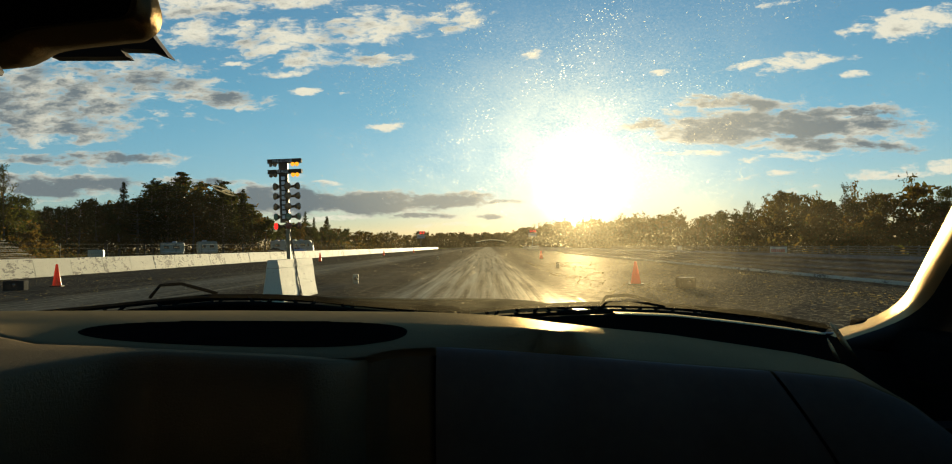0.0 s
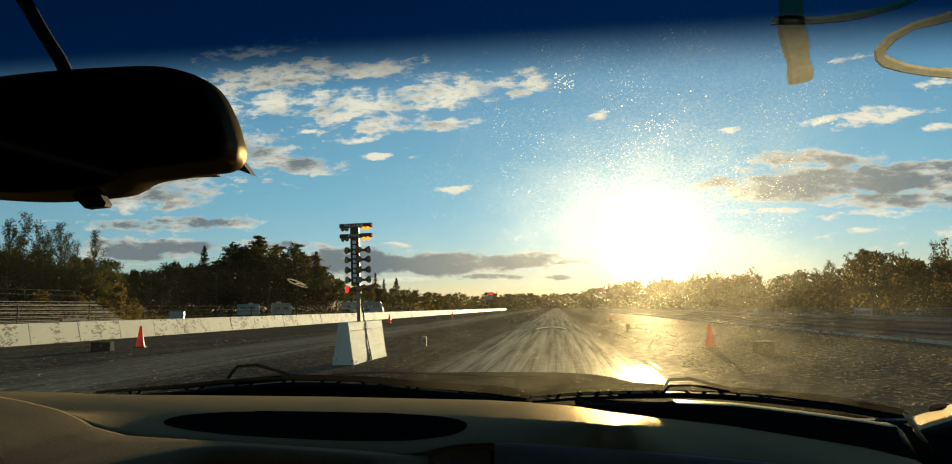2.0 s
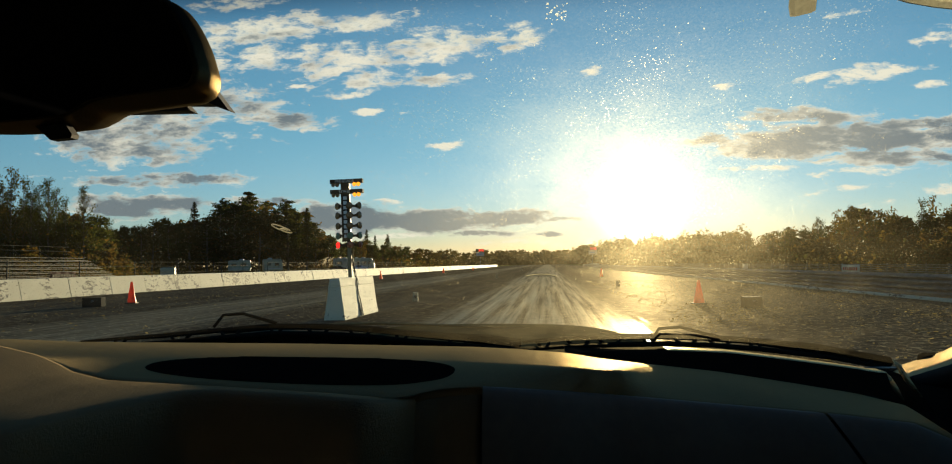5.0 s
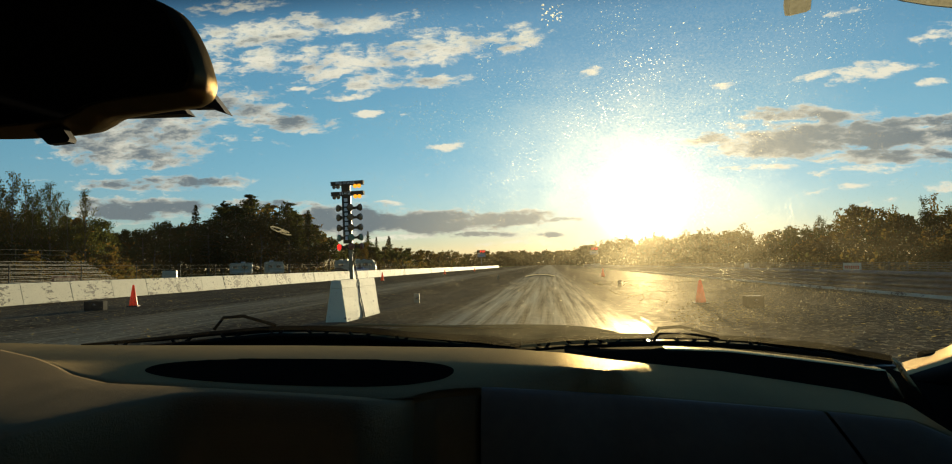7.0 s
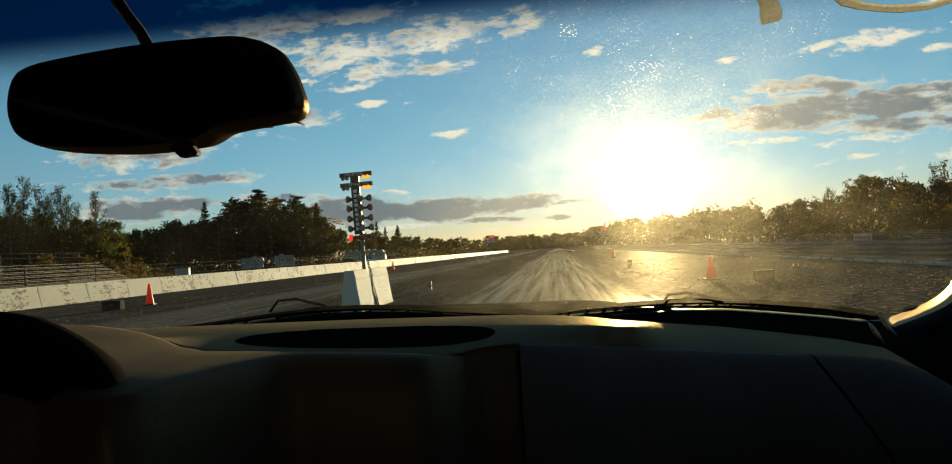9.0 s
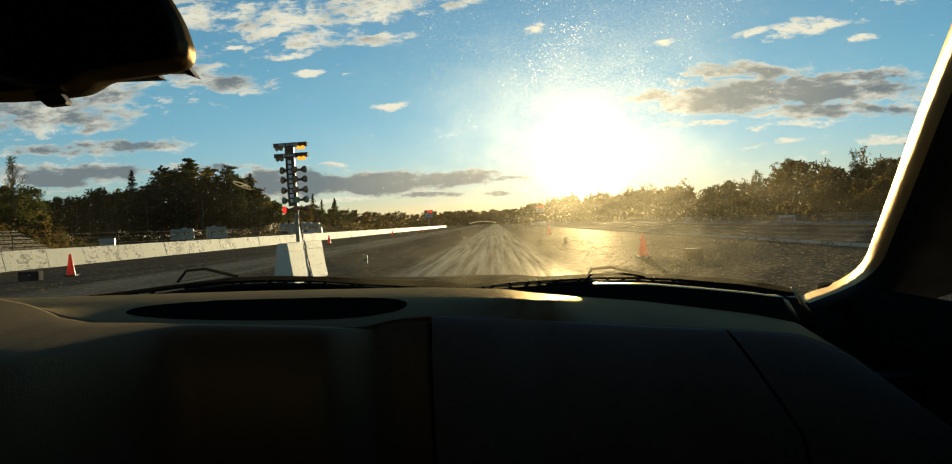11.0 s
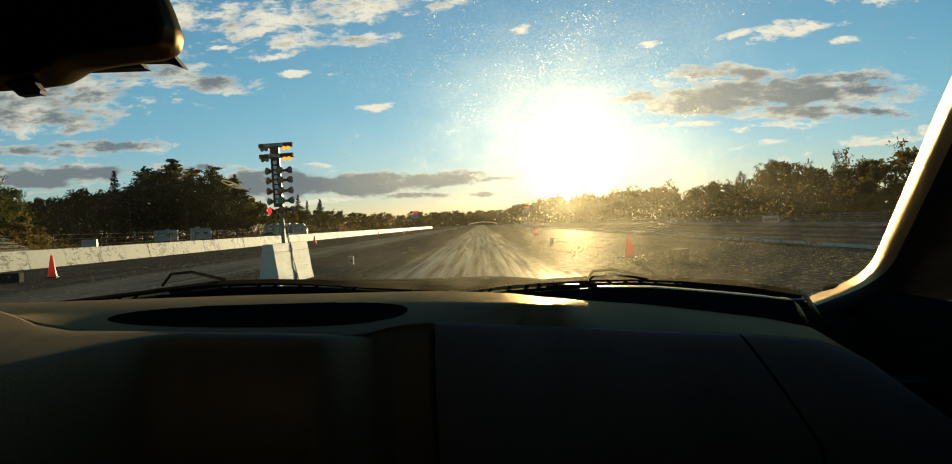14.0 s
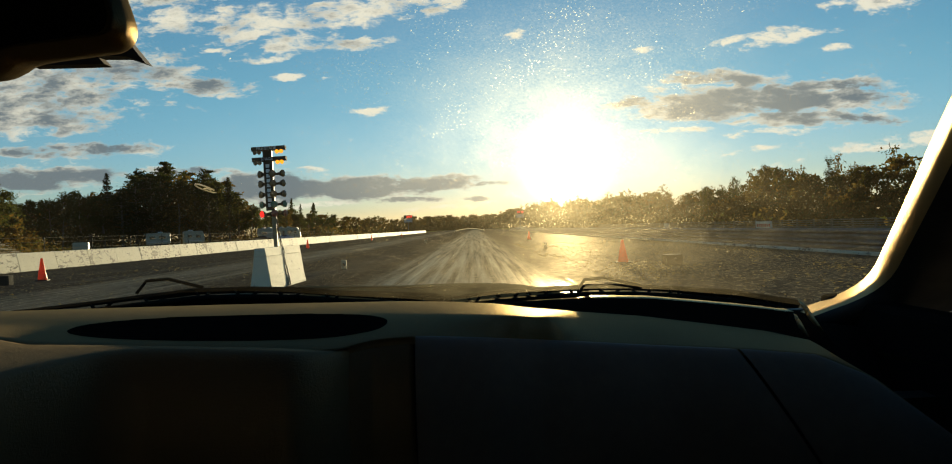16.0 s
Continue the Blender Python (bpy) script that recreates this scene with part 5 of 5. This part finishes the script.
    for i in range(25):
        x = 0.02 + 0.62 * i / 24
        zg = lerp(x, [0.02, 0.14, 0.34, 0.52, 0.64], [1.062, 1.055, 1.037, 1.012, 0.995])
        rows.append([(x, 0.975, dash_top(x, 0.975) - 0.004), (x, 1.02, dash_top(x, 1.02) - 0.001), (x, 1.16, zg - 0.002), (x, 1.19, zg - 0.001), (x, 1.285, zg - 0.004)])
    sheet(bm, rows)
    part("demister_ledge", bm, M_MATTE, dash, "ledge under the windscreen blackened for shade", True)
    # wall added under the strip; its ramped end throws shade on the crown
    bm = bmesh.new()
    rows, wall = [], []
    for k in range(37):
        x = 0.03 + 0.40 * k / 36
        z = lerp(x, STRIP[0], STRIP[1]) - 0.060 * max(0.0, x - 0.40)
        if x > 0.142:
            rows.append([(x, 0.998, z - 0.0012), (x, 1.0, z - 0.0002), (x, 1.03, z), (x, 1.033, z - 0.003), (x, 1.04, z - 0.02)])
        else:
            z = min(z, dash_top(x, 0.97) + lerp(x, [0.03, 0.06, 0.10, 0.142], [-0.002, 0.004, 0.011, 0.016]))
        wall.append([(x, 0.975, z - 0.03), (x, 0.992, z - 0.012), (x, 0.999, z - 0.0013), (x, 1.05, z - 0.004)])
    sheet(bm, rows)
    w = bmesh.new()
    sheet(w, wall)
    part("demister_wall", w, M_MATTE, dash, "black wall added below the strip to cast shade", True)
    part("glass_strip", bm, M_STRIP, dash, "shiny plastic strip along the glass", True)


build_dash()


def wind_x(z, side):
    """The windscreen's side edge."""
    return -0.24 + side * sum(pillar_half(z + e) for e in (-0.024, -0.016, -0.008, 0.0, 0.008, 0.016, 0.024)) / 7


def pillar_half(z):
    """Half the glass's width at a height."""
    return lerp(z, [1.0, 1.019, 1.044, 1.074, 1.204, 1.297, 1.56], [0.80, 0.851, 0.886, 0.903, 0.836, 0.786, 0.66])


def build_windscreen():
    bm = bmesh.new()
    rows = []
    for z in np.linspace(1.0, 1.56, 15):
        z = float(z)
        x0, x1 = wind_x(z, -1) - 0.03, wind_x(z, 1) + 0.03
        rows.append([(x0 + (x1 - x0) * k / 20, wind_y(z) - 0.0 * k, z) for k in range(21)])
    sheet(bm, rows)
    ws = part("windscreen", bm, M_GLASS, car, "dusty windscreen glass")
    ws.visible_shadow = False
    bm = bmesh.new()
    rows = []
    for z in np.linspace(1.40, 1.56, 6):
        z = float(z)
        x0, x1 = wind_x(z, -1) - 0.02, wind_x(z, 1) + 0.02
        rows.append([(x0 + (x1 - x0) * k / 10, wind_y(z) - 0.004, z - 0.002) for k in range(11)])
    sheet(bm, rows)
    tb = part("sun_band", bm, M_TINT, ws, "blue shaded band")
    tb.visible_shadow = False
    # strokes of white shoe polish on the glass
    def stroke(pts, width):
        bm = bmesh.new()
        rows = []
        P = [Vector((x, wind_y(z) + 0.006, z)) for x, z in pts]
        nrm = Vector((0, -1, -1.75)).normalized()
        for i, p in enumerate(P):
            d = (P[min(i + 1, len(P) - 1)] - P[max(i - 1, 0)]).normalized()
            s = d.cross(nrm).normalized() * width * (0.5 + 0.06 * math.sin(i * 2.3))
            rows.append([p - s, p - s * 0.6 + nrm * 0.0015, p + s * 0.6 + nrm * 0.0015, p + s])
        sheet(bm, rows)
        part("polish_stroke", bm, M_CHALK, ws, "smeared white shoe-polish stroke")
    stroke([(0.2165, 1.4095), (0.2135, 1.415), (0.2085, 1.422), (0.203, 1.4297), (0.1936, 1.4404), (0.1883, 1.4523), (0.183, 1.466)], 0.0205)
    stroke([(0.1765, 1.444), (0.195, 1.4435), (0.2177, 1.4431), (0.235, 1.4438), (0.2492, 1.445), (0.2741, 1.4487), (0.29, 1.454), (0.30, 1.466)], 0.0085)
    arc = [(-0.035 + 0.042 * t, 1.1825 + 0.0028 * math.sin(t * math.pi)) for t in (0, 0.25, 0.5, 0.75, 1)]
    stroke(arc, 0.0018)
    ring = [(-0.346 + 0.0105 * math.cos(t) - 0.001 * math.sin(t), 1.2505 - 0.0042 * math.cos(t) + 0.0034 * math.sin(t)) for t in np.linspace(0.4, 6.1, 15)]
    stroke([(float(a), float(b)) for a, b in ring], 0.0014)
    stroke([(-0.349, 1.2495), (-0.344, 1.2505), (-0.340, 1.2485)], 0.003)
    stroke([(0.335, 1.4445), (0.3119, 1.4407), (0.2912, 1.4375), (0.2785, 1.4322), (0.2735, 1.4255), (0.2765, 1.4215), (0.284, 1.4185), (0.3009, 1.4148), (0.3234, 1.4118), (0.3439, 1.4103), (0.37, 1.410), (0.40, 1.415), (0.42, 1.427)], 0.0105)
    # dried splashes and flecks stuck to the glass
    def fleck(x, z, w, h, turn, seed):
        rs = random.Random(seed)
        bm = bmesh.new()
        nrm = Vector((0, -1, -1.75)).normalized()
        up = Vector((0, -1.75, 1)).normalized()
        c = Vector((x, wind_y(z) + 0.003, z))
        ca, sa = math.cos(turn), math.sin(turn)
        rim = []
        for k in range(7):
            a = k * math.tau / 7
            r = rs.uniform(0.6, 1.1)
            u, v = math.cos(a) * w * r, math.sin(a) * h * r
            rim.append(c + Vector((1, 0, 0)) * (u * ca - v * sa) + up * (u * sa + v * ca))
        mid = bm.verts.new(c + nrm * 0.0006)
        vs = [bm.verts.new(p) for p in rim]
        for k in range(7):
            bm.faces.new((mid, vs[k], vs[(k + 1) % 7]))
        part("dried_fleck", bm, M_FLECK, ws).visible_shadow = False
    rs = random.Random(17)
    for k in range(34):
        fleck(0.008 + rs.uniform(-0.009, 0.009), 1.4155 + rs.uniform(-0.006, 0.006), rs.uniform(0.0005, 0.0016), rs.uniform(0.0005, 0.0016), rs.uniform(0, 3), k)
    for k in range(120):
        x, z = rs.gauss(0.10, 0.055), rs.gauss(1.365, 0.035)
        if z < 1.42:
            fleck(x, z, 0.00035 + 0.0009 * rs.random() ** 3, 0.00035 + 0.0010 * rs.random() ** 3, rs.uniform(0, 3), 40 + k)
    for k in range(70):
        fleck(rs.uniform(-0.45, 0.5), rs.uniform(1.13, 1.40), rs.uniform(0.0003, 0.0007), rs.uniform(0.0004, 0.0022), rs.uniform(-0.9, 0.9), 200 + k)


build_windscreen()


def build_pillar(side, name):
    bm = bmesh.new()
    rows = []
    for z in (0.95, 0.975, 1.0, 1.012, 1.024, 1.036, 1.048, 1.06, 1.072, 1.084, 1.10, 1.12, 1.145, 1.17, 1.20, 1.23, 1.26, 1.297, 1.33, 1.36, 1.43, 1.50, 1.57):
        x, y = wind_x(z, side), wind_y(z)
        ring = []
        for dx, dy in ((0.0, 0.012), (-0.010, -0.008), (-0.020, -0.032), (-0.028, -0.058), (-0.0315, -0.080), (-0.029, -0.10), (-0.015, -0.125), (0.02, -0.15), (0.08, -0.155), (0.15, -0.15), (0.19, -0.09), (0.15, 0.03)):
            ring.append((x + side * dx, y + dy, z))
        rows.append(ring)
    sheet(bm, [r[:6] for r in rows])
    p = part(name, bm, M_TRIM, car, "grained beige pillar trim", True)
    # rest of the trim, put in black for the pillar's shaded side
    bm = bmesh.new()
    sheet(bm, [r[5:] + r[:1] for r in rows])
    part("door_seal", bm, M_RUBBER, p, "pillar side blackened for shade", True)
    return p


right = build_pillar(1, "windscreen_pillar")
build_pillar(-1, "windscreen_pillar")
for pts in ([(0.462, 1.085, 1.040), (0.466, 1.078, 1.034), (0.472, 1.074, 1.021), (0.482, 1.07, 1.004)], [(0.476, 1.085, 1.058), (0.480, 1.078, 1.050), (0.489, 1.074, 1.032), (0.506, 1.07, 1.008)]):
    bm = bmesh.new()
    tube(bm, pts, [0.001, 0.0034, 0.0040, 0.001], 10)
    part("trim_rib", bm, M_STRIP, right, "glossy moulded rib", smooth=True)
bm = bmesh.new()
sheet(bm, [[(x, 1.16, z), (x + 0.01, 1.11, z - 0.004), (x + 0.014, 1.098, z - 0.02), (x + 0.03, 1.092, z - 0.05)] for x, z in ((0.455, 1.020), (0.47, 1.025), (0.482, 1.031), (0.494, 1.034), (0.503, 1.032))])
part("pillar_boot", bm, M_MATTE, right, "black rubber boot at the pillar's foot", True)


def build_cabin():
    """Roof, doors, floor, bulkheads and seats that close the car round the eye."""
    bm = bmesh.new()
    rows = []
    for y in np.linspace(0.40, -1.6, 9):
        y = float(y)
        rows.append([(-0.24 + 0.78 * s, y, 1.56 - 0.05 * abs(s) ** 3 + 0.03 * math.sin((0.4 - y) / 2.0 * math.pi)) for s in np.linspace(-1, 1, 13)])
    sheet(bm, [[tuple(map(float, p)) for p in r] for r in rows])
    bmesh.ops.solidify(bm, geom=bm.faces[:], thickness=-0.03)
    part("roof", bm, M_HEADLINER, car, "dark cloth roof lining")
    for side in (-1, 1):
        xo = -0.24 + side * 0.86
        bm = bmesh.new()
        box(bm, (min(xo, xo + side * 0.05), -1.6, 0.3), (max(xo, xo + side * 0.05), 0.75, 1.06), 0.015)
        door = part("door", bm, M_BLACK, car, "black door panel")
        bm = bmesh.new()
        box(bm, (min(xo, xo - side * 0.07), -1.6, 1.46), (max(xo, xo - side * 0.07), 0.62, 1.56), 0.015)
        part("roof_rail", bm, M_HEADLINER, car)
        bm = bmesh.new()
        box(bm, (xo - 0.03, -0.62, 1.1), (xo + 0.03, -0.42, 1.52), 0.015)
        part("door_pillar", bm, M_HEADLINER, car)
        # unseen solid side added to keep sky out of the mirror
        bm = bmesh.new()
        box(bm, (min(xo, xo + side * 0.04), -1.6, 1.1), (max(xo, xo + side * 0.04), -0.42, 1.5), 0.01)
        part("quarter_panel", bm, M_HEADLINER, car)
        # pane darkened to keep daylight off the dash and pillar
        bm = bmesh.new()
        box(bm, (xo - 0.004, -0.42, 1.04), (xo + 0.004, 0.62, 1.52))
        part("side_window", bm, M_SIDEGLASS, car, "side window darkened to dim the cabin")
    bm = bmesh.new()
    box(bm, (-1.1, -1.6, 0.25), (0.62, 1.3, 0.3))
    part("floor_pan", bm, M_BLACK, car)
    bm = bmesh.new()
    box(bm, (-1.1, -1.65, 0.3), (0.62, -1.58, 1.08))
    part("rear_bulkhead", bm, M_BLACK, car)
    # unseen window added to light the dash front, its glass dimmed to suit
    bm = bmesh.new()
    box(bm, (-1.04, -1.62, 1.08), (0.56, -1.612, 1.54))
    part("rear_window", bm, M_REARGLASS, car, "unseen rear window dimmed to set the dash light")
    bm = bmesh.new()
    box(bm, (-1.1, 0.98, 0.3), (0.62, 1.02, 0.93))
    part("front_bulkhead", bm, M_BLACK, car)
    for xo in (-1.145, 0.615):
        bm = bmesh.new()
        box(bm, (xo, 0.70, 0.3), (xo + 0.05, 1.32, 1.04), 0.01)
        part("kick_panel", bm, M_MATTE, car)
    # unseen wall added to stop sun leaking in under the cowl
    bm = bmesh.new()
    box(bm, (-1.1, 1.30, 0.3), (0.62, 1.32, 1.015))
    part("firewall", bm, M_BLACK, car)
    for x in (-0.62, 0.12):
        bm = bmesh.new()
        box(bm, (x - 0.25, -0.85, 0.55), (x + 0.25, -0.68, 1.18), 0.05)
        part("seat_back", bm, M_BLACK, car)


build_cabin()


def build_mirror():
    """Inside mirror turned to the driver, on a bent stem, with a bulge and a lever below."""
    root = new("mirror_head")
    root.parent = car
    mid = Vector((-0.368, 1.345))
    ctrl = [Vector(q) for q in ((-0.485, 1.384), (-0.44, 1.390), (-0.382, 1.394), (-0.326, 1.395), (-0.277, 1.393), (-0.251, 1.381), (-0.238, 1.362), (-0.231, 1.343), (-0.229, 1.331), (-0.235, 1.321),
                                (-0.255, 1.3185), (-0.301, 1.314), (-0.318, 1.307), (-0.335, 1.3025), (-0.39, 1.3005), (-0.45, 1.305), (-0.484, 1.311), (-0.502, 1.322), (-0.509, 1.345), (-0.503, 1.372))]
    curve = []
    for k in range(len(ctrl)):
        a, b, c, d = (ctrl[(k + e) % len(ctrl)] for e in (-1, 0, 1, 2))
        for t in (0, 0.2, 0.4, 0.6, 0.8):
            curve.append(0.5 * (2 * b + (c - a) * t + (2 * a - 5 * b + 4 * c - d) * t * t + (3 * b - a - 3 * c + d) * t ** 3))
    def outline(y, sx, sz):
        return [(mid.x + (q.x - mid.x) * sx, y, mid.y + (q.y - mid.y) * sz) for q in curve]
    bm = bmesh.new()
    sheet(bm, [outline(0.4625, 0.935, 0.93), outline(0.4605, 0.95, 0.945), outline(0.465, 0.962, 0.962), outline(0.475, 0.982, 0.985), outline(0.486, 0.985, 1.0), outline(0.50, 0.955, 1.0), outline(0.515, 0.87, 0.93), outline(0.53, 0.6, 0.7), outline(0.535, 0.2, 0.3)], True)
    bm.faces.new(bm.verts[-len(curve):])
    part("shell", bm, M_SHELL, root, "black grained mirror shell", True)
    bm = bmesh.new()
    bm.faces.new([bm.verts.new(p) for p in outline(0.4622, 0.938, 0.933)])
    part("mirror_glass", bm, M_MIRROR, root, "dim mirror glass")
    bm = bmesh.new()
    extrude_xz(bm, [(-0.359, 1.306), (-0.359, 1.3015), (-0.3485, 1.2915), (-0.333, 1.2925), (-0.332, 1.295), (-0.340, 1.306)], 0.476, 0.484)
    part("lever", bm, M_RUBBER, root)
    stem = bmesh.new()
    tube(stem, [(-0.392, 0.515, 1.385), (-0.397, 0.52, 1.405), (-0.406, 0.52, 1.423), (-0.420, 0.52, 1.443), (-0.440, 0.52, 1.475), (-0.455, 0.51, 1.51)], [0.006, 0.006, 0.0055, 0.0055, 0.006, 0.008], 10)
    part("mirror_stem", stem, M_BLACK, car, smooth=True)
    bm = bmesh.new()
    extrude_xz(bm, [(-0.42, 1.366), (-0.407, 1.356), (-0.399, 1.348), (-0.332, 1.347), (-0.338, 1.354), (-0.313, 1.353), (-0.295, 1.346), (-0.319, 1.378), (-0.33, 1.40), (-0.42, 1.40)], 0.645, 0.66)
    part("sensor_bracket", bm, M_RUBBER, car, "black angular bracket behind the mirror")


build_mirror()


def build_wipers():
    bm = bmesh.new()
    rows = []
    for k in range(41):
        x = -1.05 + 1.68 * k / 40
        z = lerp(x, [-1.05, -0.86, -0.70, -0.58, -0.48, -0.395, -0.314, -0.235, -0.112, 0.0, 0.1, 0.187, 0.26, 0.338, 0.46, 0.63], [1.024, 1.055, 1.069, 1.080, 1.088, 1.087, 1.082, 1.071, 1.059, 1.046, 1.052, 1.054, 1.052, 1.045, 1.027, 0.99])
        rows.append([(x, wind_y(z) + 0.035, z - 0.04), (x, wind_y(z) + 0.022, z - 0.004), (x, wind_y(z) + 0.034, z), (x, wind_y(z) + 0.075, z - 0.012), (x, wind_y(z) + 0.18, z - 0.05)])
    sheet(bm, rows)
    part("cowl", bm, M_COWL, car, "black plastic cowl")
    for pts, hook in (([(-0.86, 1.060), (-0.70, 1.071), (-0.58, 1.082), (-0.479, 1.0905), (-0.395, 1.0895), (-0.314, 1.084), (-0.235, 1.073), (-0.112, 1.060), (-0.056, 1.051)], (-0.52, 1.106)),
                      ([(-0.05, 1.055), (0.03, 1.062), (0.10, 1.0645), (0.187, 1.066), (0.26, 1.063), (0.338, 1.0555), (0.46, 1.038), (0.603, 1.008)], (0.215, 1.074))):
        w = new("wiper")
        w.parent = car
        spine = [(x, wind_y(z) + 0.026, z + 0.009) for x, z in pts]
        rubber = [(x, wind_y(z) + 0.018, z - 0.003) for x, z in pts]
        bm = bmesh.new()
        tube(bm, rubber, [0.003] + [0.0042] * (len(pts) - 2) + [0.003], 8)
        blade = part("blade", bm, M_COWL, w, "black rubber wiper blade")
        bm = bmesh.new()
        tube(bm, spine, [0.002] + [0.0042] * (len(pts) - 2) + [0.002], 8)
        part("blade_frame", bm, M_COWL, w)
        for k in range(9):
            q = (k + 0.6) / 9.2 * (len(pts) - 1)
            a, f = int(q), q - int(q)
            top = Vector(spine[a]).lerp(Vector(spine[a + 1]), f)
            low = Vector(rubber[a]).lerp(Vector(rubber[a + 1]), f)
            along = (Vector(spine[a + 1]) - Vector(spine[a])).normalized() * (0.022 if k % 3 else 0.012)
            bm = bmesh.new()
            tube(bm, [top - along, low - along * 0.4, low + along * 0.4, top + along], 0.003, 6)
            part("claw", bm, M_COWL, blade)
        bm = bmesh.new()
        base = [q for q in pts[::-1] if q[0] > hook[0] - 0.12]
        tube(bm, [(x, wind_y(z) + 0.05, z + 0.006) for x, z in base], [0.009] * 2 + [0.0055] * (len(base) - 2), 8)
        part("arm", bm, M_COWL, w)
        bm = bmesh.new()
        hx, hz = hook
        tube(bm, [(hx - 0.05, wind_y(hz) + 0.03, hz - 0.006), (hx - 0.035, wind_y(hz) + 0.035, hz + 0.014), (hx, wind_y(hz) + 0.035, hz + 0.016), (hx + 0.06, wind_y(hz) + 0.03, hz)], 0.0027, 8)
        part("clip", bm, M_COWL, w)


build_wipers()


def build_hood():
    bm = bmesh.new()
    rows = []
    for y in (1.40, 1.5, 1.6, 1.75, 1.9, 2.0, 2.1, 2.2, 2.3, 2.4, 2.45):
        ring = []
        for s in np.linspace(-1, 1, 41):
            x = -0.24 + 0.82 * float(s)
            b = math.exp(-(((x + 0.16) / 0.42) ** 6))
            z = 0.995 - 0.10 * abs(s) ** 3 + 0.040 * b - 0.10 * max(0, (y - 1.9)) ** 1.6
            ring.append((x, y, float(z)))
        rows.append(ring)
    sheet(bm, rows)
    hood = part("hood", bm, M_BODY, car, "dusty dark hood", True)
    # pale tube laid on the hood crest to paint its sunlit line
    bm = bmesh.new()
    tube(bm, [(-0.60, 1.88, 1.046), (-0.47, 1.9, 1.048), (-0.346, 1.9, 1.044), (-0.2, 1.9, 1.039), (-0.091, 1.9, 1.033), (0.112, 1.89, 1.020), (0.28, 1.88, 1.012)], 0.0035, 6)
    part("hood_crease", bm, M_DASH, hood, "hood edge made pale for the grazing sun")


build_hood()


def build_shell():
    """The car's outer body and wheels."""
    bm = bmesh.new()
    rows = []
    for y, w, zt in ((2.5, 0.70, 0.72), (2.45, 0.80, 0.86), (2.2, 0.86, 0.90), (1.5, 0.90, 0.95), (0.9, 0.92, 0.98), (-1.6, 0.92, 1.0), (-2.2, 0.88, 0.98), (-2.45, 0.74, 0.9)):
        rows.append([(-0.24 - w * 0.93, y, zt), (-0.24 - w, y, zt - 0.12), (-0.24 - w, y, 0.4), (-0.24 - w * 0.9, y, 0.24), (-0.24 + w * 0.9, y, 0.24), (-0.24 + w, y, 0.4), (-0.24 + w, y, zt - 0.12), (-0.24 + w * 0.93, y, zt)])
    sheet(bm, rows)
    bm.verts.ensure_lookup_table()
    bm.faces.new(bm.verts[:8])
    bm.faces.new(bm.verts[-8:])
    part("body", bm, M_BODY, car, "dusty dark body paint")
    bm = bmesh.new()
    sheet(bm, [[(-0.24 + s * 0.84, y, z) for s in (-1, -0.5, 0, 0.5, 1)] for y, z in ((-1.66, 1.06), (-1.95, 1.03), (-2.0, 1.0), (-2.42, 0.93))])
    part("rear_deck", bm, M_BODY, car)
    for sx in (-1, 1):
        bm = bmesh.new()
        box(bm, (-0.24 + sx * 0.60 - 0.14, 2.44, 0.62), (-0.24 + sx * 0.60 + 0.14, 2.50, 0.76), 0.02)
        part("headlight", bm, M_GREY, car, "clouded headlight")
        bm = bmesh.new()
        box(bm, (-0.24 + sx * 0.56 - 0.13, -2.47, 0.70), (-0.24 + sx * 0.56 + 0.13, -2.43, 0.84), 0.015)
        part("tail_light", bm, M_RED, car, "red tail light")
        bm = bmesh.new()
        box(bm, (-0.24 + sx * 0.92 - 0.02, -0.25, 0.86), (-0.24 + sx * 0.92 + 0.03, -0.07, 0.89), 0.006)
        part("door_handle", bm, M_BLACK, car)
    for y0, y1 in ((2.45, 2.56), (-2.52, -2.42)):
        bm = bmesh.new()
        box(bm, (-1.0, y0, 0.36), (0.52, y1, 0.56), 0.03)
        part("bumper", bm, M_BLACK, car, "black plastic bumper")
    for sx in (-1, 1):
        for y in (-1.35, 1.75):
            wheel(car, -0.24 + sx * 0.80, y, 0.33)


build_shell()
